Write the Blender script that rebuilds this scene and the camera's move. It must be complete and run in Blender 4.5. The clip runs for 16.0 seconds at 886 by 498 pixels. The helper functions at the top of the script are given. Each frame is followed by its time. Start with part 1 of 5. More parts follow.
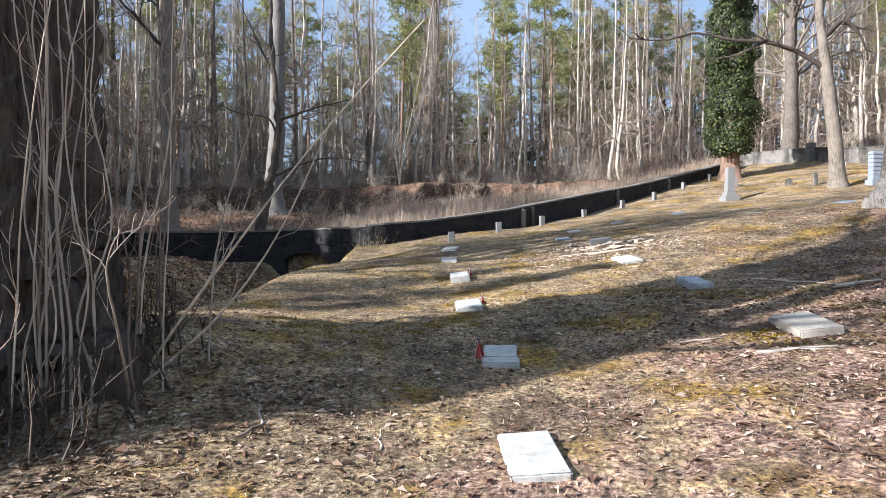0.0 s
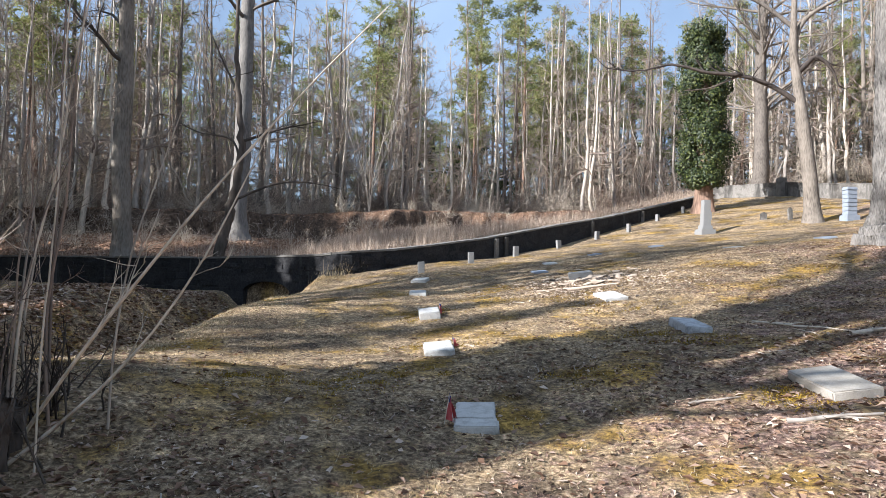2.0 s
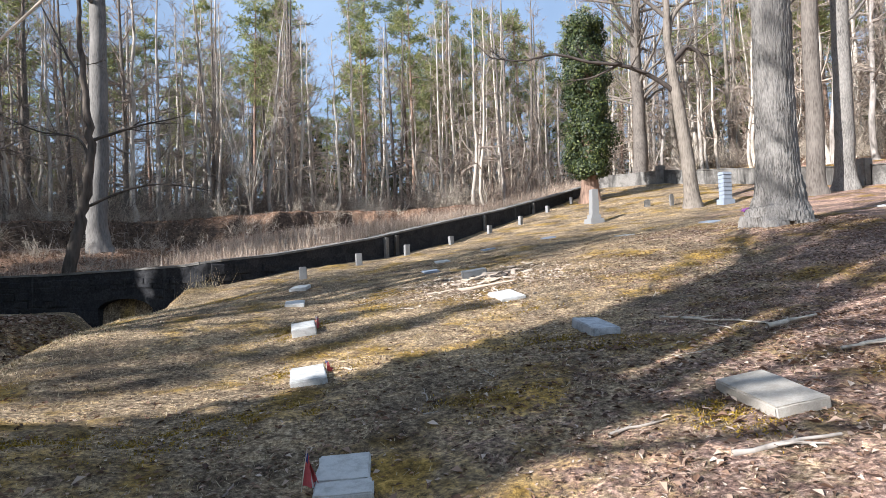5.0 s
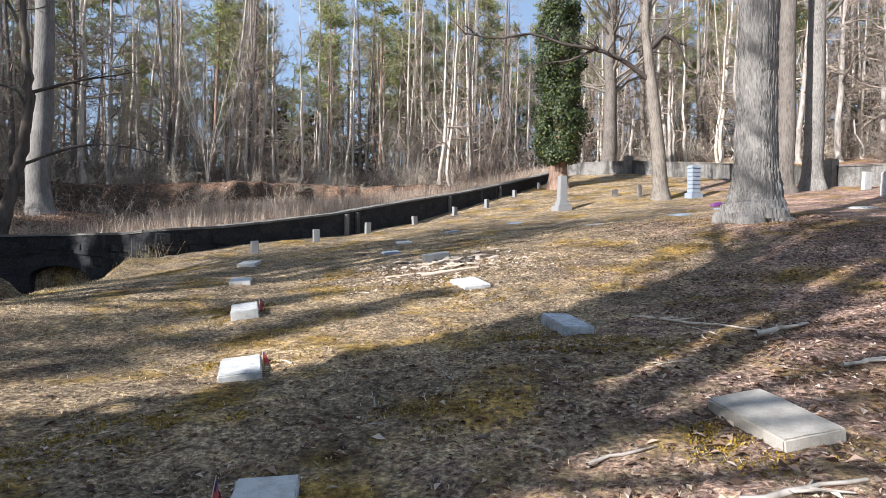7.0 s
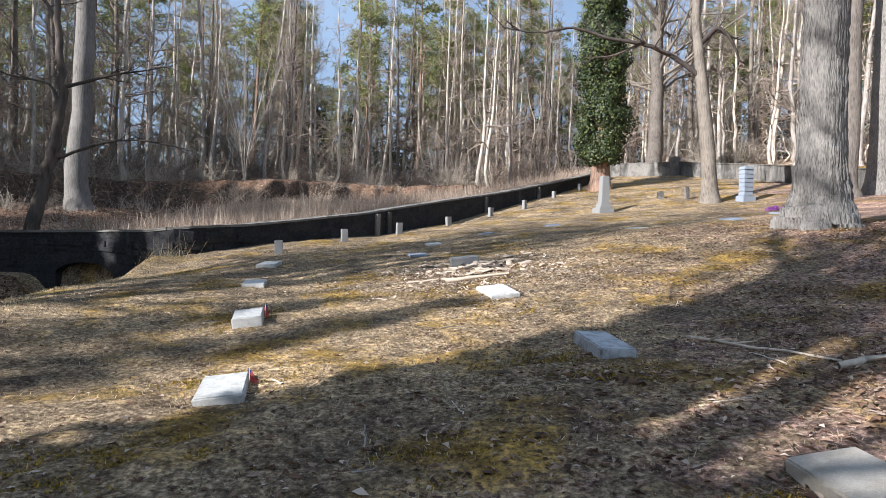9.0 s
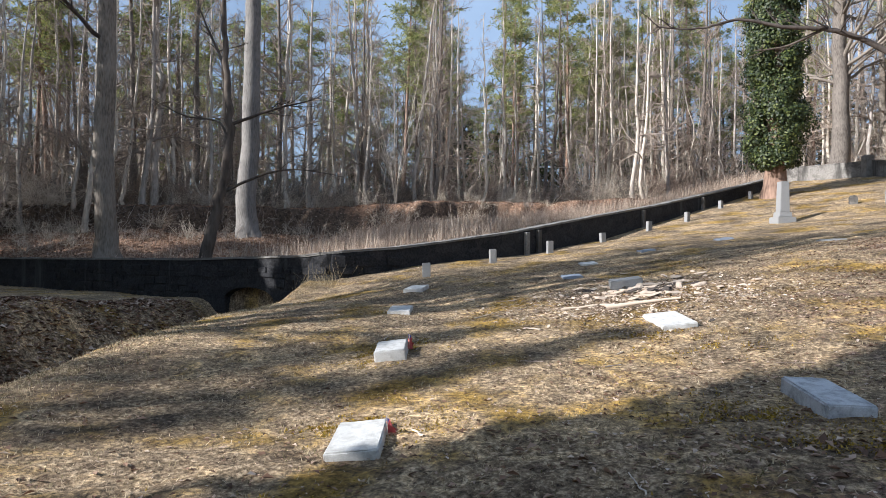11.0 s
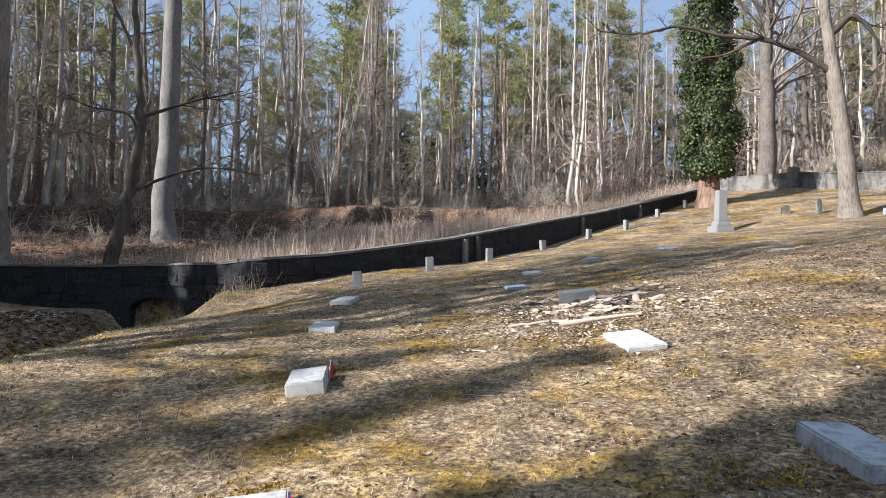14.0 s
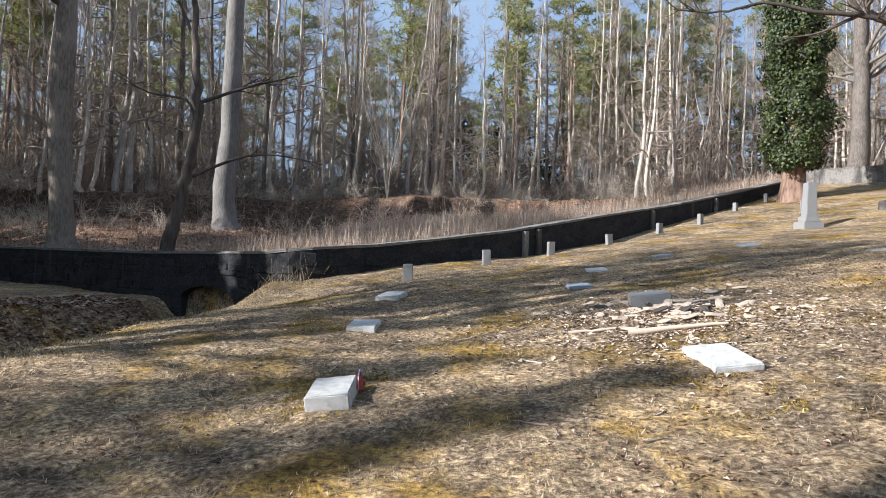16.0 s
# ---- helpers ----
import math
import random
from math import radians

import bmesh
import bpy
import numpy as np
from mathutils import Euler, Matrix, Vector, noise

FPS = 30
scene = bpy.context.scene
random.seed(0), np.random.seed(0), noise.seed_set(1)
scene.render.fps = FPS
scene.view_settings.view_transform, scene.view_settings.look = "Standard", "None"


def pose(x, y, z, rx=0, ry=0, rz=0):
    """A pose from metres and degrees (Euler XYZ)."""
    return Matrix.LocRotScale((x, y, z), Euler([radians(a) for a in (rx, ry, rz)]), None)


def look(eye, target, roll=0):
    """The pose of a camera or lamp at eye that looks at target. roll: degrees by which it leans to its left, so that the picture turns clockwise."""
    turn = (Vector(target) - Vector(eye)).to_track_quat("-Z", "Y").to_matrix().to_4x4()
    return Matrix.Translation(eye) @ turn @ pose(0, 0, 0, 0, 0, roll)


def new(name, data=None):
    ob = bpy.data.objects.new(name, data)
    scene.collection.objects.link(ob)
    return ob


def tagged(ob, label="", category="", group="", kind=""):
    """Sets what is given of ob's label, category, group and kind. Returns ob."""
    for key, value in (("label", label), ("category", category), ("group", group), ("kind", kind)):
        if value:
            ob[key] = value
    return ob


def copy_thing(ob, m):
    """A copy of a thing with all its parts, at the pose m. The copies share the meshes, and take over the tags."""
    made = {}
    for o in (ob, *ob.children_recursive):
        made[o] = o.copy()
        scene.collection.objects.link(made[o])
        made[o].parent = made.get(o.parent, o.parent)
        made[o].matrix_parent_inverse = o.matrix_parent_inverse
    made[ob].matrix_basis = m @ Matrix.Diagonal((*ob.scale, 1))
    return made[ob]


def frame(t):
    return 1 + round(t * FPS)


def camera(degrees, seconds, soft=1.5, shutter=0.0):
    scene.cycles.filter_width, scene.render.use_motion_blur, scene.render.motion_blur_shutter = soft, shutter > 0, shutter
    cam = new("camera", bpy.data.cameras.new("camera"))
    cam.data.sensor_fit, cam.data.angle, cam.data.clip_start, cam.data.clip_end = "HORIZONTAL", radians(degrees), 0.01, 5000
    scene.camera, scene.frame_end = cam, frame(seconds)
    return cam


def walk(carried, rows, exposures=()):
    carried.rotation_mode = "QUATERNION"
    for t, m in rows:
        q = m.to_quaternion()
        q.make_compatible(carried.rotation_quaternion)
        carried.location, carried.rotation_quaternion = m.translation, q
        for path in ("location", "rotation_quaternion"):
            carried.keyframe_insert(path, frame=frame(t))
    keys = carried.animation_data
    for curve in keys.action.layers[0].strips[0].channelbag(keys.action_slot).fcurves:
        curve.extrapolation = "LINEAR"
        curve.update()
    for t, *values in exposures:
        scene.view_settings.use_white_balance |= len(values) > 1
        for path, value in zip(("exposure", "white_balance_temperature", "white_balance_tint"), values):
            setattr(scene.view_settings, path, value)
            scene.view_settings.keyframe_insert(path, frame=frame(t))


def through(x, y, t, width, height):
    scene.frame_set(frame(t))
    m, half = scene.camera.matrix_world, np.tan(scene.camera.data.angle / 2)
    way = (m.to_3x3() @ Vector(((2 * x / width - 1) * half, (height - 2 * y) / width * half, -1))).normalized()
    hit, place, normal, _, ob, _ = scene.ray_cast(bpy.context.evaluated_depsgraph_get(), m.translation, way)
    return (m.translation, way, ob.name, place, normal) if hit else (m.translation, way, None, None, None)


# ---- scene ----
cam = camera(69.6, 16.0, soft=0.65)
PATH = [
    (0, (0.288, 1.594, 1.384), (-0.232, 3.525, 1.353), 0.1),
    (0.5, (0.251, 1.887, 1.392), (-0.221, 3.83, 1.34), -0.8),
    (1, (0.216, 2.28, 1.427), (-0.364, 4.194, 1.454), -1.0),
    (1.5, (0.157, 2.359, 1.465), (-0.385, 4.284, 1.499), -0.7),
    (2, (0.014, 2.764, 1.471), (-0.417, 4.716, 1.528), 1.0),
    (2.5, (0.006, 3.032, 1.464), (-0.281, 5.011, 1.502), 0.1),
    (3, (0.089, 3.298, 1.551), (-0.143, 5.283, 1.621), -1.1),
    (3.2, (0.103, 3.456, 1.519), (-0.082, 5.446, 1.603), -1.2),
    (5.3, (0.05, 4.421, 1.576), (-0.059, 6.418, 1.618), -2.1),
    (5.5, (0.052, 4.544, 1.587), (-0.146, 6.534, 1.625), -2.2),
    (6, (0.055, 4.663, 1.593), (-0.282, 6.635, 1.598), -2.0),
    (6.5, (0.056, 4.924, 1.599), (-0.097, 6.918, 1.594), -0.3),
    (7, (0.051, 5.149, 1.61), (0.056, 7.149, 1.595), 0.7),
    (7.5, (0.164, 5.376, 1.6), (0.313, 7.37, 1.537), -0.8),
    (8, (0.307, 5.652, 1.643), (0.297, 7.652, 1.642), -0.1),
    (8.5, (0.362, 5.791, 1.64), (0.324, 7.79, 1.666), 0.6),
    (9, (0.276, 6.133, 1.656), (0.156, 8.13, 1.641), 1.6),
    (9.5, (0.202, 6.373, 1.696), (-0.049, 8.357, 1.686), 2.4),
    (10, (0.167, 6.62, 1.691), (-0.285, 8.568, 1.707), 0.9),
    (10.2, (0.208, 6.726, 1.71), (-0.298, 8.661, 1.746), -0.1),
    (12.3, (-0.172, 7.501, 1.761), (-0.821, 9.392, 1.745), 1.7),
    (12.5, (-0.194, 7.629, 1.73), (-0.813, 9.53, 1.703), 0.6),
    (13, (-0.204, 7.995, 1.778), (-0.866, 9.882, 1.793), -1.5),
    (13.5, (-0.174, 8.105, 1.806), (-0.801, 10.004, 1.855), -0.9),
    (14, (-0.223, 8.35, 1.787), (-0.605, 10.313, 1.841), 0.6),
    (14.5, (-0.295, 8.659, 1.808), (-0.496, 10.648, 1.847), 1.2),
    (15, (-0.337, 8.874, 1.811), (-0.578, 10.86, 1.835), 1.2),
    (15.5, (-0.311, 9.224, 1.826), (-0.735, 11.179, 1.871), 0.8),
    (16, (-0.299, 9.373, 1.84), (-0.87, 11.29, 1.863), 1.8),
]
walk(cam, [(t, look(eye, target, roll)) for t, eye, target, roll in PATH], [(0, 1.27, 5750, 12.5), (5, 1.22, 5750, 12.5), (10, 1.06, 5750, 12.5), (16, 1.06, 5750, 12.5)])

# ---- light ----
SUN_H = Vector((-0.77, -0.64, 0)).normalized()      # heading of the sun on the ground plan
SUN_EL = radians(27)
world = bpy.data.worlds.new("world")
scene.world = world
world.use_nodes = True
wn = world.node_tree.nodes
sky = wn.new("ShaderNodeTexSky")
sky.dust_density = 0.9
sky.sky_type, sky.sun_disc, sky.sun_elevation = "NISHITA", False, SUN_EL
sky.sun_rotation = math.atan2(SUN_H.x, SUN_H.y) % (2 * math.pi)
wn["Background"].inputs["Strength"].default_value = 0.051
veil = wn.new("ShaderNodeTexNoise")                   # thin high cloud over the whole sky
veil.inputs["Scale"].default_value, veil.inputs["Detail"].default_value = 2.2, 5
thin = wn.new("ShaderNodeMapRange")
thin.inputs[1].default_value, thin.inputs[2].default_value, thin.inputs[3].default_value, thin.inputs[4].default_value = 0.3, 0.75, 0.25, 0.75
cloud = wn.new("ShaderNodeMix")
cloud.data_type = "RGBA"
cloud.inputs[7].default_value = (6.2, 7.8, 9.6, 1)
world.node_tree.links.new(veil.outputs["Fac"], thin.inputs[0])
world.node_tree.links.new(thin.outputs[0], cloud.inputs[0])
world.node_tree.links.new(sky.outputs[0], cloud.inputs[6])
world.node_tree.links.new(cloud.outputs[2], wn["Background"].inputs["Color"])
sun = new("sun", bpy.data.lights.new("sun", "SUN"))
sun.data.energy, sun.data.angle, sun.data.color = 5.0, radians(0.55), (1.0, 0.94, 0.84)
s_dir = SUN_H * math.cos(SUN_EL) + Vector((0, 0, math.sin(SUN_EL)))
sun.matrix_world = look(s_dir * 60, (0, 0, 0))


# ---- materials ----
class Nodes:
    def __init__(self, name):
        self.mat = bpy.data.materials.new(name)
        self.mat.use_nodes = True
        self.t = self.mat.node_tree
        self.b = self.t.nodes["Principled BSDF"]
        self.geo = self.t.nodes.new("ShaderNodeNewGeometry")
        self.obj = self.t.nodes.new("ShaderNodeTexCoord")

    def link(self, a, b):
        self.t.links.new(a, b)

    def put(self, socket, v):
        if isinstance(v, bpy.types.NodeSocket):
            self.link(v, socket)
        elif isinstance(v, tuple) and len(v) == 3 and socket.type == "RGBA":
            socket.default_value = (*v, 1)
        else:
            socket.default_value = v

    def noise(self, scale, detail=4, rough=0.6, at=None, stretch=None):
        n = self.t.nodes.new("ShaderNodeTexNoise")
        n.inputs["Scale"].default_value, n.inputs["Detail"].default_value = scale, detail
        n.inputs["Roughness"].default_value = rough
        src = at or self.geo.outputs["Position"]
        if stretch:
            m = self.t.nodes.new("ShaderNodeMapping")
            m.inputs["Scale"].default_value = stretch
            self.link(src, m.inputs["Vector"])
            src = m.outputs[0]
        self.link(src, n.inputs["Vector"])
        return n.outputs["Fac"]

    def cells(self, scale, out="Color", at=None, stretch=None, feature="F1"):
        n = self.t.nodes.new("ShaderNodeTexVoronoi")
        n.feature = feature
        n.inputs["Scale"].default_value = scale
        src = at or self.geo.outputs["Position"]
        if stretch:
            m = self.t.nodes.new("ShaderNodeMapping")
            m.inputs["Scale"].default_value = stretch
            self.link(src, m.inputs["Vector"])
            src = m.outputs[0]
        self.link(src, n.inputs["Vector"])
        return n.outputs[out]

    def ramp(self, fac, stops):
        n = self.t.nodes.new("ShaderNodeValToRGB")
        e = n.color_ramp.elements
        while len(e) < len(stops):
            e.new(0.5)
        for el, (p, c) in zip(e, stops):
            el.position = p
            el.color = (*c, 1) if isinstance(c, tuple) else (c, c, c, 1)
        self.link(fac, n.inputs["Fac"])
        return n.outputs["Color"]

    def mix(self, fac, a, b, mode="MIX"):
        n = self.t.nodes.new("ShaderNodeMix")
        n.data_type, n.blend_type = "RGBA", mode
        self.put(n.inputs[0], fac)
        self.put(n.inputs[6], a)
        self.put(n.inputs[7], b)
        return n.outputs[2]

    def math(self, op, a, b=0.0, clamp=False):
        n = self.t.nodes.new("ShaderNodeMath")
        n.operation, n.use_clamp = op, clamp
        self.put(n.inputs[0], a)
        self.put(n.inputs[1], b)
        return n.outputs[0]

    def bump(self, h, strength=0.5, dist=0.02):
        n = self.t.nodes.new("ShaderNodeBump")
        n.inputs["Strength"].default_value, n.inputs["Distance"].default_value = strength, dist
        self.link(h, n.inputs["Height"])
        self.link(n.outputs[0], self.b.inputs["Normal"])

    def done(self, colour, rough=0.9, spec=0.3):
        self.put(self.b.inputs["Base Color"], colour)
        self.put(self.b.inputs["Roughness"], rough)
        self.b.inputs["Specular IOR Level"].default_value = spec
        return self.mat


def random_of(n):
    i = n.t.nodes.new("ShaderNodeObjectInfo")
    return i.outputs["Random"]


def make_ground():
    n = Nodes("ground_turf")
    sep = n.t.nodes.new("ShaderNodeSeparateXYZ")
    n.link(n.geo.outputs["Position"], sep.inputs[0])
    big, mid, fine = n.noise(0.33, 4), n.noise(2.2, 5, 0.65), n.noise(20, 5, 0.75)
    grit = n.cells(34)
    grass = n.ramp(fine, [(0.33, (0.055, 0.041, 0.028)), (0.5, (0.26, 0.195, 0.12)), (0.69, (0.72, 0.58, 0.39))])
    litter = n.ramp(fine, [(0.33, (0.05, 0.035, 0.03)), (0.5, (0.28, 0.20, 0.165)), (0.68, (0.70, 0.55, 0.46))])
    litter = n.mix(0.55, litter, n.mix(1.0, litter, n.ramp(grit, [(0.2, (0.45, 0.40, 0.38)), (0.5, (1.0, 0.85, 0.75)), (0.9, (1.9, 1.7, 1.5))]), "MULTIPLY"))
    moss = n.ramp(fine, [(0.35, (0.10, 0.066, 0.012)), (0.68, (0.47, 0.30, 0.06))])
    # leaf litter gathers on the rise in the east and round the old tree
    east = n.math("MULTIPLY", n.math("SUBTRACT", sep.outputs[0], 1.2), 0.22)
    south = n.math("MULTIPLY", n.math("SUBTRACT", 11.0, sep.outputs[1]), 0.10)
    lit = n.math("ADD", n.math("ADD", east, south), n.math("MULTIPLY", n.math("SUBTRACT", mid, 0.5), 2.2))
    lit = n.math("ADD", lit, n.math("MULTIPLY", n.math("SUBTRACT", big, 0.5), 2.0))
    drift = n.noise(6.5, 4, 0.7)
    lit = n.math("ADD", lit, n.math("MULTIPLY", n.math("SUBTRACT", drift, 0.5), 2.4))
    lit = n.ramp(lit, [(0.0, 0.0), (0.55, 1.0)])
    near = n.mix(lit, grass, litter)
    spots = n.noise(0.75, 4, 0.6, stretch=(1, 1, 0.3))
    spots = n.math("ADD", spots, n.math("MULTIPLY", n.math("SUBTRACT", fine, 0.5), 0.35))
    mossy = n.ramp(spots, [(0.515, 0.0), (0.64, 0.85)])
    near = n.mix(mossy, near, moss)
    thatch = n.ramp(n.noise(0.8, 6, 0.72), [(0.33, (0.42, 0.41, 0.44)), (0.5, (0.94, 0.92, 0.92)), (0.66, (1.55, 1.47, 1.34))])
    near = n.mix(1.0, near, thatch, "MULTIPLY")
    tuft = n.ramp(n.noise(4.6, 5, 0.7), [(0.34, (0.50, 0.47, 0.47)), (0.5, (0.95, 0.94, 0.93)), (0.66, (1.45, 1.40, 1.30))])
    near = n.mix(1.0, near, tuft, "MULTIPLY")
    # fallen needles and leaves in the woods
    wood = n.ramp(n.noise(9, 6, 0.8), [(0.38, (0.055, 0.034, 0.024)), (0.52, (0.25, 0.15, 0.095)), (0.66, (0.54, 0.345, 0.22))])
    slant = n.math("SUBTRACT", n.math("SUBTRACT", sep.outputs[1], 36.3), n.math("MULTIPLY", sep.outputs[0], 1.62))
    level = n.math("SUBTRACT", n.math("ADD", sep.outputs[1], n.math("MULTIPLY", sep.outputs[0], 0.3)), 20.9)
    far = n.ramp(n.math("MINIMUM", slant, level), [(0.3, 0.0), (1.0, 1.0)])
    col = n.mix(far, near, wood)
    # dark brown on the steep faces beyond the wall
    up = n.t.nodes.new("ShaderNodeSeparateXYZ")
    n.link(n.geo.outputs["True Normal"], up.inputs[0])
    steep_brown = n.ramp(n.noise(5, 5, 0.75), [(0.35, (0.03, 0.022, 0.017)), (0.7, (0.19, 0.135, 0.095))])
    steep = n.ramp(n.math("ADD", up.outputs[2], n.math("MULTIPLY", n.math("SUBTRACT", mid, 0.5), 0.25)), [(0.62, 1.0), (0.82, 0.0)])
    col = n.mix(n.math("MULTIPLY", steep, far), col, steep_brown)
    h = n.math("ADD", fine, n.math("MULTIPLY", mid, 1.5))
    n.bump(h, 0.9, 0.04)
    return n.done(col, 0.95, 0.15)


def bark(name, dark, light, scale=9.0, relief=0.03, lichen=None):
    n = Nodes(name)
    st = (1, 1, 0.2)
    at = n.obj.outputs["Object"]
    ridges = n.noise(scale, 5, 0.65, at, st)
    crack = n.cells(scale * 1.3, "Distance", at, st)
    f = n.math("ADD", n.math("MULTIPLY", ridges, 0.75), n.math("MULTIPLY", crack, 0.35))
    col = n.ramp(f, [(0.28, dark), (0.68, light)])
    patch = n.noise(1.1, 3, 0.6, at)
    col = n.mix(n.ramp(patch, [(0.40, 0.0), (0.70, 0.55)]), col, lichen or tuple(min(1, c * 1.35) for c in light))
    tint = n.ramp(random_of(n), [(0.0, (0.62, 0.60, 0.60)), (1.0, (1.15, 1.10, 1.02))])
    col = n.mix(1.0, col, tint, "MULTIPLY")
    n.bump(f, 0.9, relief)
    return n.done(col, 0.9, 0.2)


def stone(name, base, stain, scale=6.0, relief=0.006, dirt=0.5):
    n = Nodes(name)
    a, b = n.noise(scale, 6, 0.7), n.noise(scale * 14, 4, 0.7)
    dark = tuple(c * 0.55 for c in base)
    col = n.mix(n.ramp(b, [(0.35, 0.0), (0.75, 0.6)]), base, dark)
    col = n.mix(n.ramp(a, [(0.45, 0.0), (0.72, dirt)]), col, stain)
    n.bump(n.math("ADD", b, a), 0.7, relief)
    return n.done(col, 0.8, 0.3)


def leafy(name, cols, rough=0.7, spec=0.3, through=0.0):
    n = Nodes(name)
    r = n.geo.outputs["Random Per Island"]
    col = n.ramp(r, cols)
    n.b.inputs["Transmission Weight"].default_value = 0
    if through:
        tr = n.t.nodes.new("ShaderNodeBsdfTranslucent")
        n.link(col, tr.inputs[0])
        mx = n.t.nodes.new("ShaderNodeMixShader")
        mx.inputs[0].default_value = through
        n.link(n.b.outputs[0], mx.inputs[1])
        n.link(tr.outputs[0], mx.inputs[2])
        n.link(mx.outputs[0], n.t.nodes["Material Output"].inputs["Surface"])
    return n.done(col, rough, spec)


def plain(name, colour, rough=0.6):
    n = Nodes(name)
    v = n.noise(40, 3, 0.6)
    return n.done(n.mix(n.ramp(v, [(0.3, 0.0), (0.8, 0.5)]), colour, tuple(c * 0.6 for c in colour)), rough)


def make_wall_stone():
    n = Nodes("wall_rubble")
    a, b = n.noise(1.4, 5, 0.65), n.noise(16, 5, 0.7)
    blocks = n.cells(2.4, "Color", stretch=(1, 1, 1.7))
    # near-black tones: dark stone, and the shade of the face put into it
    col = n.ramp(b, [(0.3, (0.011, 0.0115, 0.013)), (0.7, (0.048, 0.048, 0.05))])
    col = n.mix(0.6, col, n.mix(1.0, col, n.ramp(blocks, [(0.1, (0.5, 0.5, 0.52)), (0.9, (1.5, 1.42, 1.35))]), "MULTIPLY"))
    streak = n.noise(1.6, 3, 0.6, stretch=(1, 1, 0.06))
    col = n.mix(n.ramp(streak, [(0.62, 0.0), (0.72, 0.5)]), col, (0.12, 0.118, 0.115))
    n.bump(n.math("ADD", b, a), 0.9, 0.03)
    return n.done(col, 0.9, 0.2)


def make_old_concrete():
    n = Nodes("old_concrete")
    fine, blot = n.noise(14, 5, 0.7), n.noise(0.9, 5, 0.7)
    streak = n.noise(1.5, 4, 0.65, stretch=(1, 1, 0.12))
    col = n.ramp(fine, [(0.3, (0.12, 0.11, 0.098)), (0.7, (0.30, 0.28, 0.25))])
    col = n.mix(n.ramp(streak, [(0.46, 0.0), (0.62, 0.85)]), col, (0.042, 0.039, 0.036))
    col = n.mix(n.ramp(blot, [(0.46, 0.0), (0.6, 0.8)]), col, (0.06, 0.054, 0.047))
    n.bump(n.math("ADD", fine, blot), 0.8, 0.02)
    return n.done(col, 0.9, 0.2)


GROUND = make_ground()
OAK = bark("oak_bark", (0.05, 0.045, 0.04), (0.33, 0.315, 0.29), 30, 0.06)
OLD = bark("old_tree_bark", (0.018, 0.014, 0.011), (0.13, 0.11, 0.095), 15, 0.06)
POPLAR = bark("poplar_bark", (0.08, 0.077, 0.074), (0.20, 0.193, 0.186), 14, 0.02)
DARKBARK = bark("dark_bark", (0.03, 0.025, 0.022), (0.115, 0.097, 0.083), 7, 0.03)
PALE = bark("sapling_bark", (0.15, 0.13, 0.11), (0.54, 0.495, 0.435), 9, 0.01)
GREYB = bark("woodland_bark", (0.06, 0.05, 0.042), (0.205, 0.183, 0.16), 16, 0.03)
PINEB = bark("pine_bark", (0.07, 0.045, 0.035), (0.30, 0.205, 0.155), 6, 0.03)
TWIG = bark("twig_bark", (0.10, 0.078, 0.066), (0.31, 0.25, 0.21), 5, 0.004)
# lighter copy of the twig bark, with the sunlit look in its colour
SPRAY = bark("sunlit_twigs", (0.11, 0.09, 0.075), (0.40, 0.34, 0.285), 6, 0.004)
STEM = bark("stem_bark", (0.15, 0.12, 0.09), (0.60, 0.54, 0.46), 8, 0.004)
MARBLE = stone("weathered_marble", (0.60, 0.585, 0.55), (0.26, 0.245, 0.21), 9, 0.008, 0.75)
MOTTLED = stone("mottled_marble", (0.54, 0.555, 0.57), (0.12, 0.12, 0.125), 7, 0.01, 0.85)
GRANITE = stone("grey_granite", (0.26, 0.257, 0.25), (0.24, 0.235, 0.21), 4, 0.006, 0.6)
TANSTONE = stone("tan_sandstone", (0.43, 0.39, 0.335), (0.20, 0.175, 0.135), 5, 0.008, 0.7)
BLUESTONE = stone("blue_grey_stone", (0.29, 0.325, 0.375), (0.17, 0.18, 0.20), 4, 0.006, 0.5)
CONCRETE = make_old_concrete()
COPING = stone("coping_concrete", (0.23, 0.215, 0.19), (0.07, 0.065, 0.058), 2.6, 0.02, 0.85)
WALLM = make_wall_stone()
IVY = leafy("ivy_leaves", [(0.0, (0.010, 0.020, 0.006)), (0.6, (0.034, 0.05, 0.011)), (1.0, (0.115, 0.13, 0.03))], 0.55, 0.4, 0.15)
NEEDLE = leafy("pine_needles", [(0.0, (0.10, 0.125, 0.045)), (0.6, (0.27, 0.285, 0.10)), (1.0, (0.46, 0.43, 0.19))], 0.6, 0.3, 0.45)
LEAF = leafy("dead_leaves", [(0.0, (0.055, 0.030, 0.020)), (0.4, (0.20, 0.115, 0.07)), (0.75, (0.36, 0.25, 0.18)), (1.0, (0.60, 0.49, 0.39))], 0.75, 0.3, 0.15)
BLADE = leafy("dry_grass", [(0.0, (0.10, 0.085, 0.03)), (0.5, (0.34, 0.27, 0.16)), (1.0, (0.64, 0.53, 0.36))], 0.8, 0.2, 0.25)
REED = leafy("dead_stalks", [(0.0, (0.17, 0.12, 0.09)), (0.5, (0.42, 0.32, 0.24)), (1.0, (0.70, 0.57, 0.45))], 0.85, 0.2, 0.2)
MOSSM = leafy("moss", [(0.0, (0.16, 0.105, 0.015)), (1.0, (0.42, 0.28, 0.05))], 0.9, 0.1, 0.1)
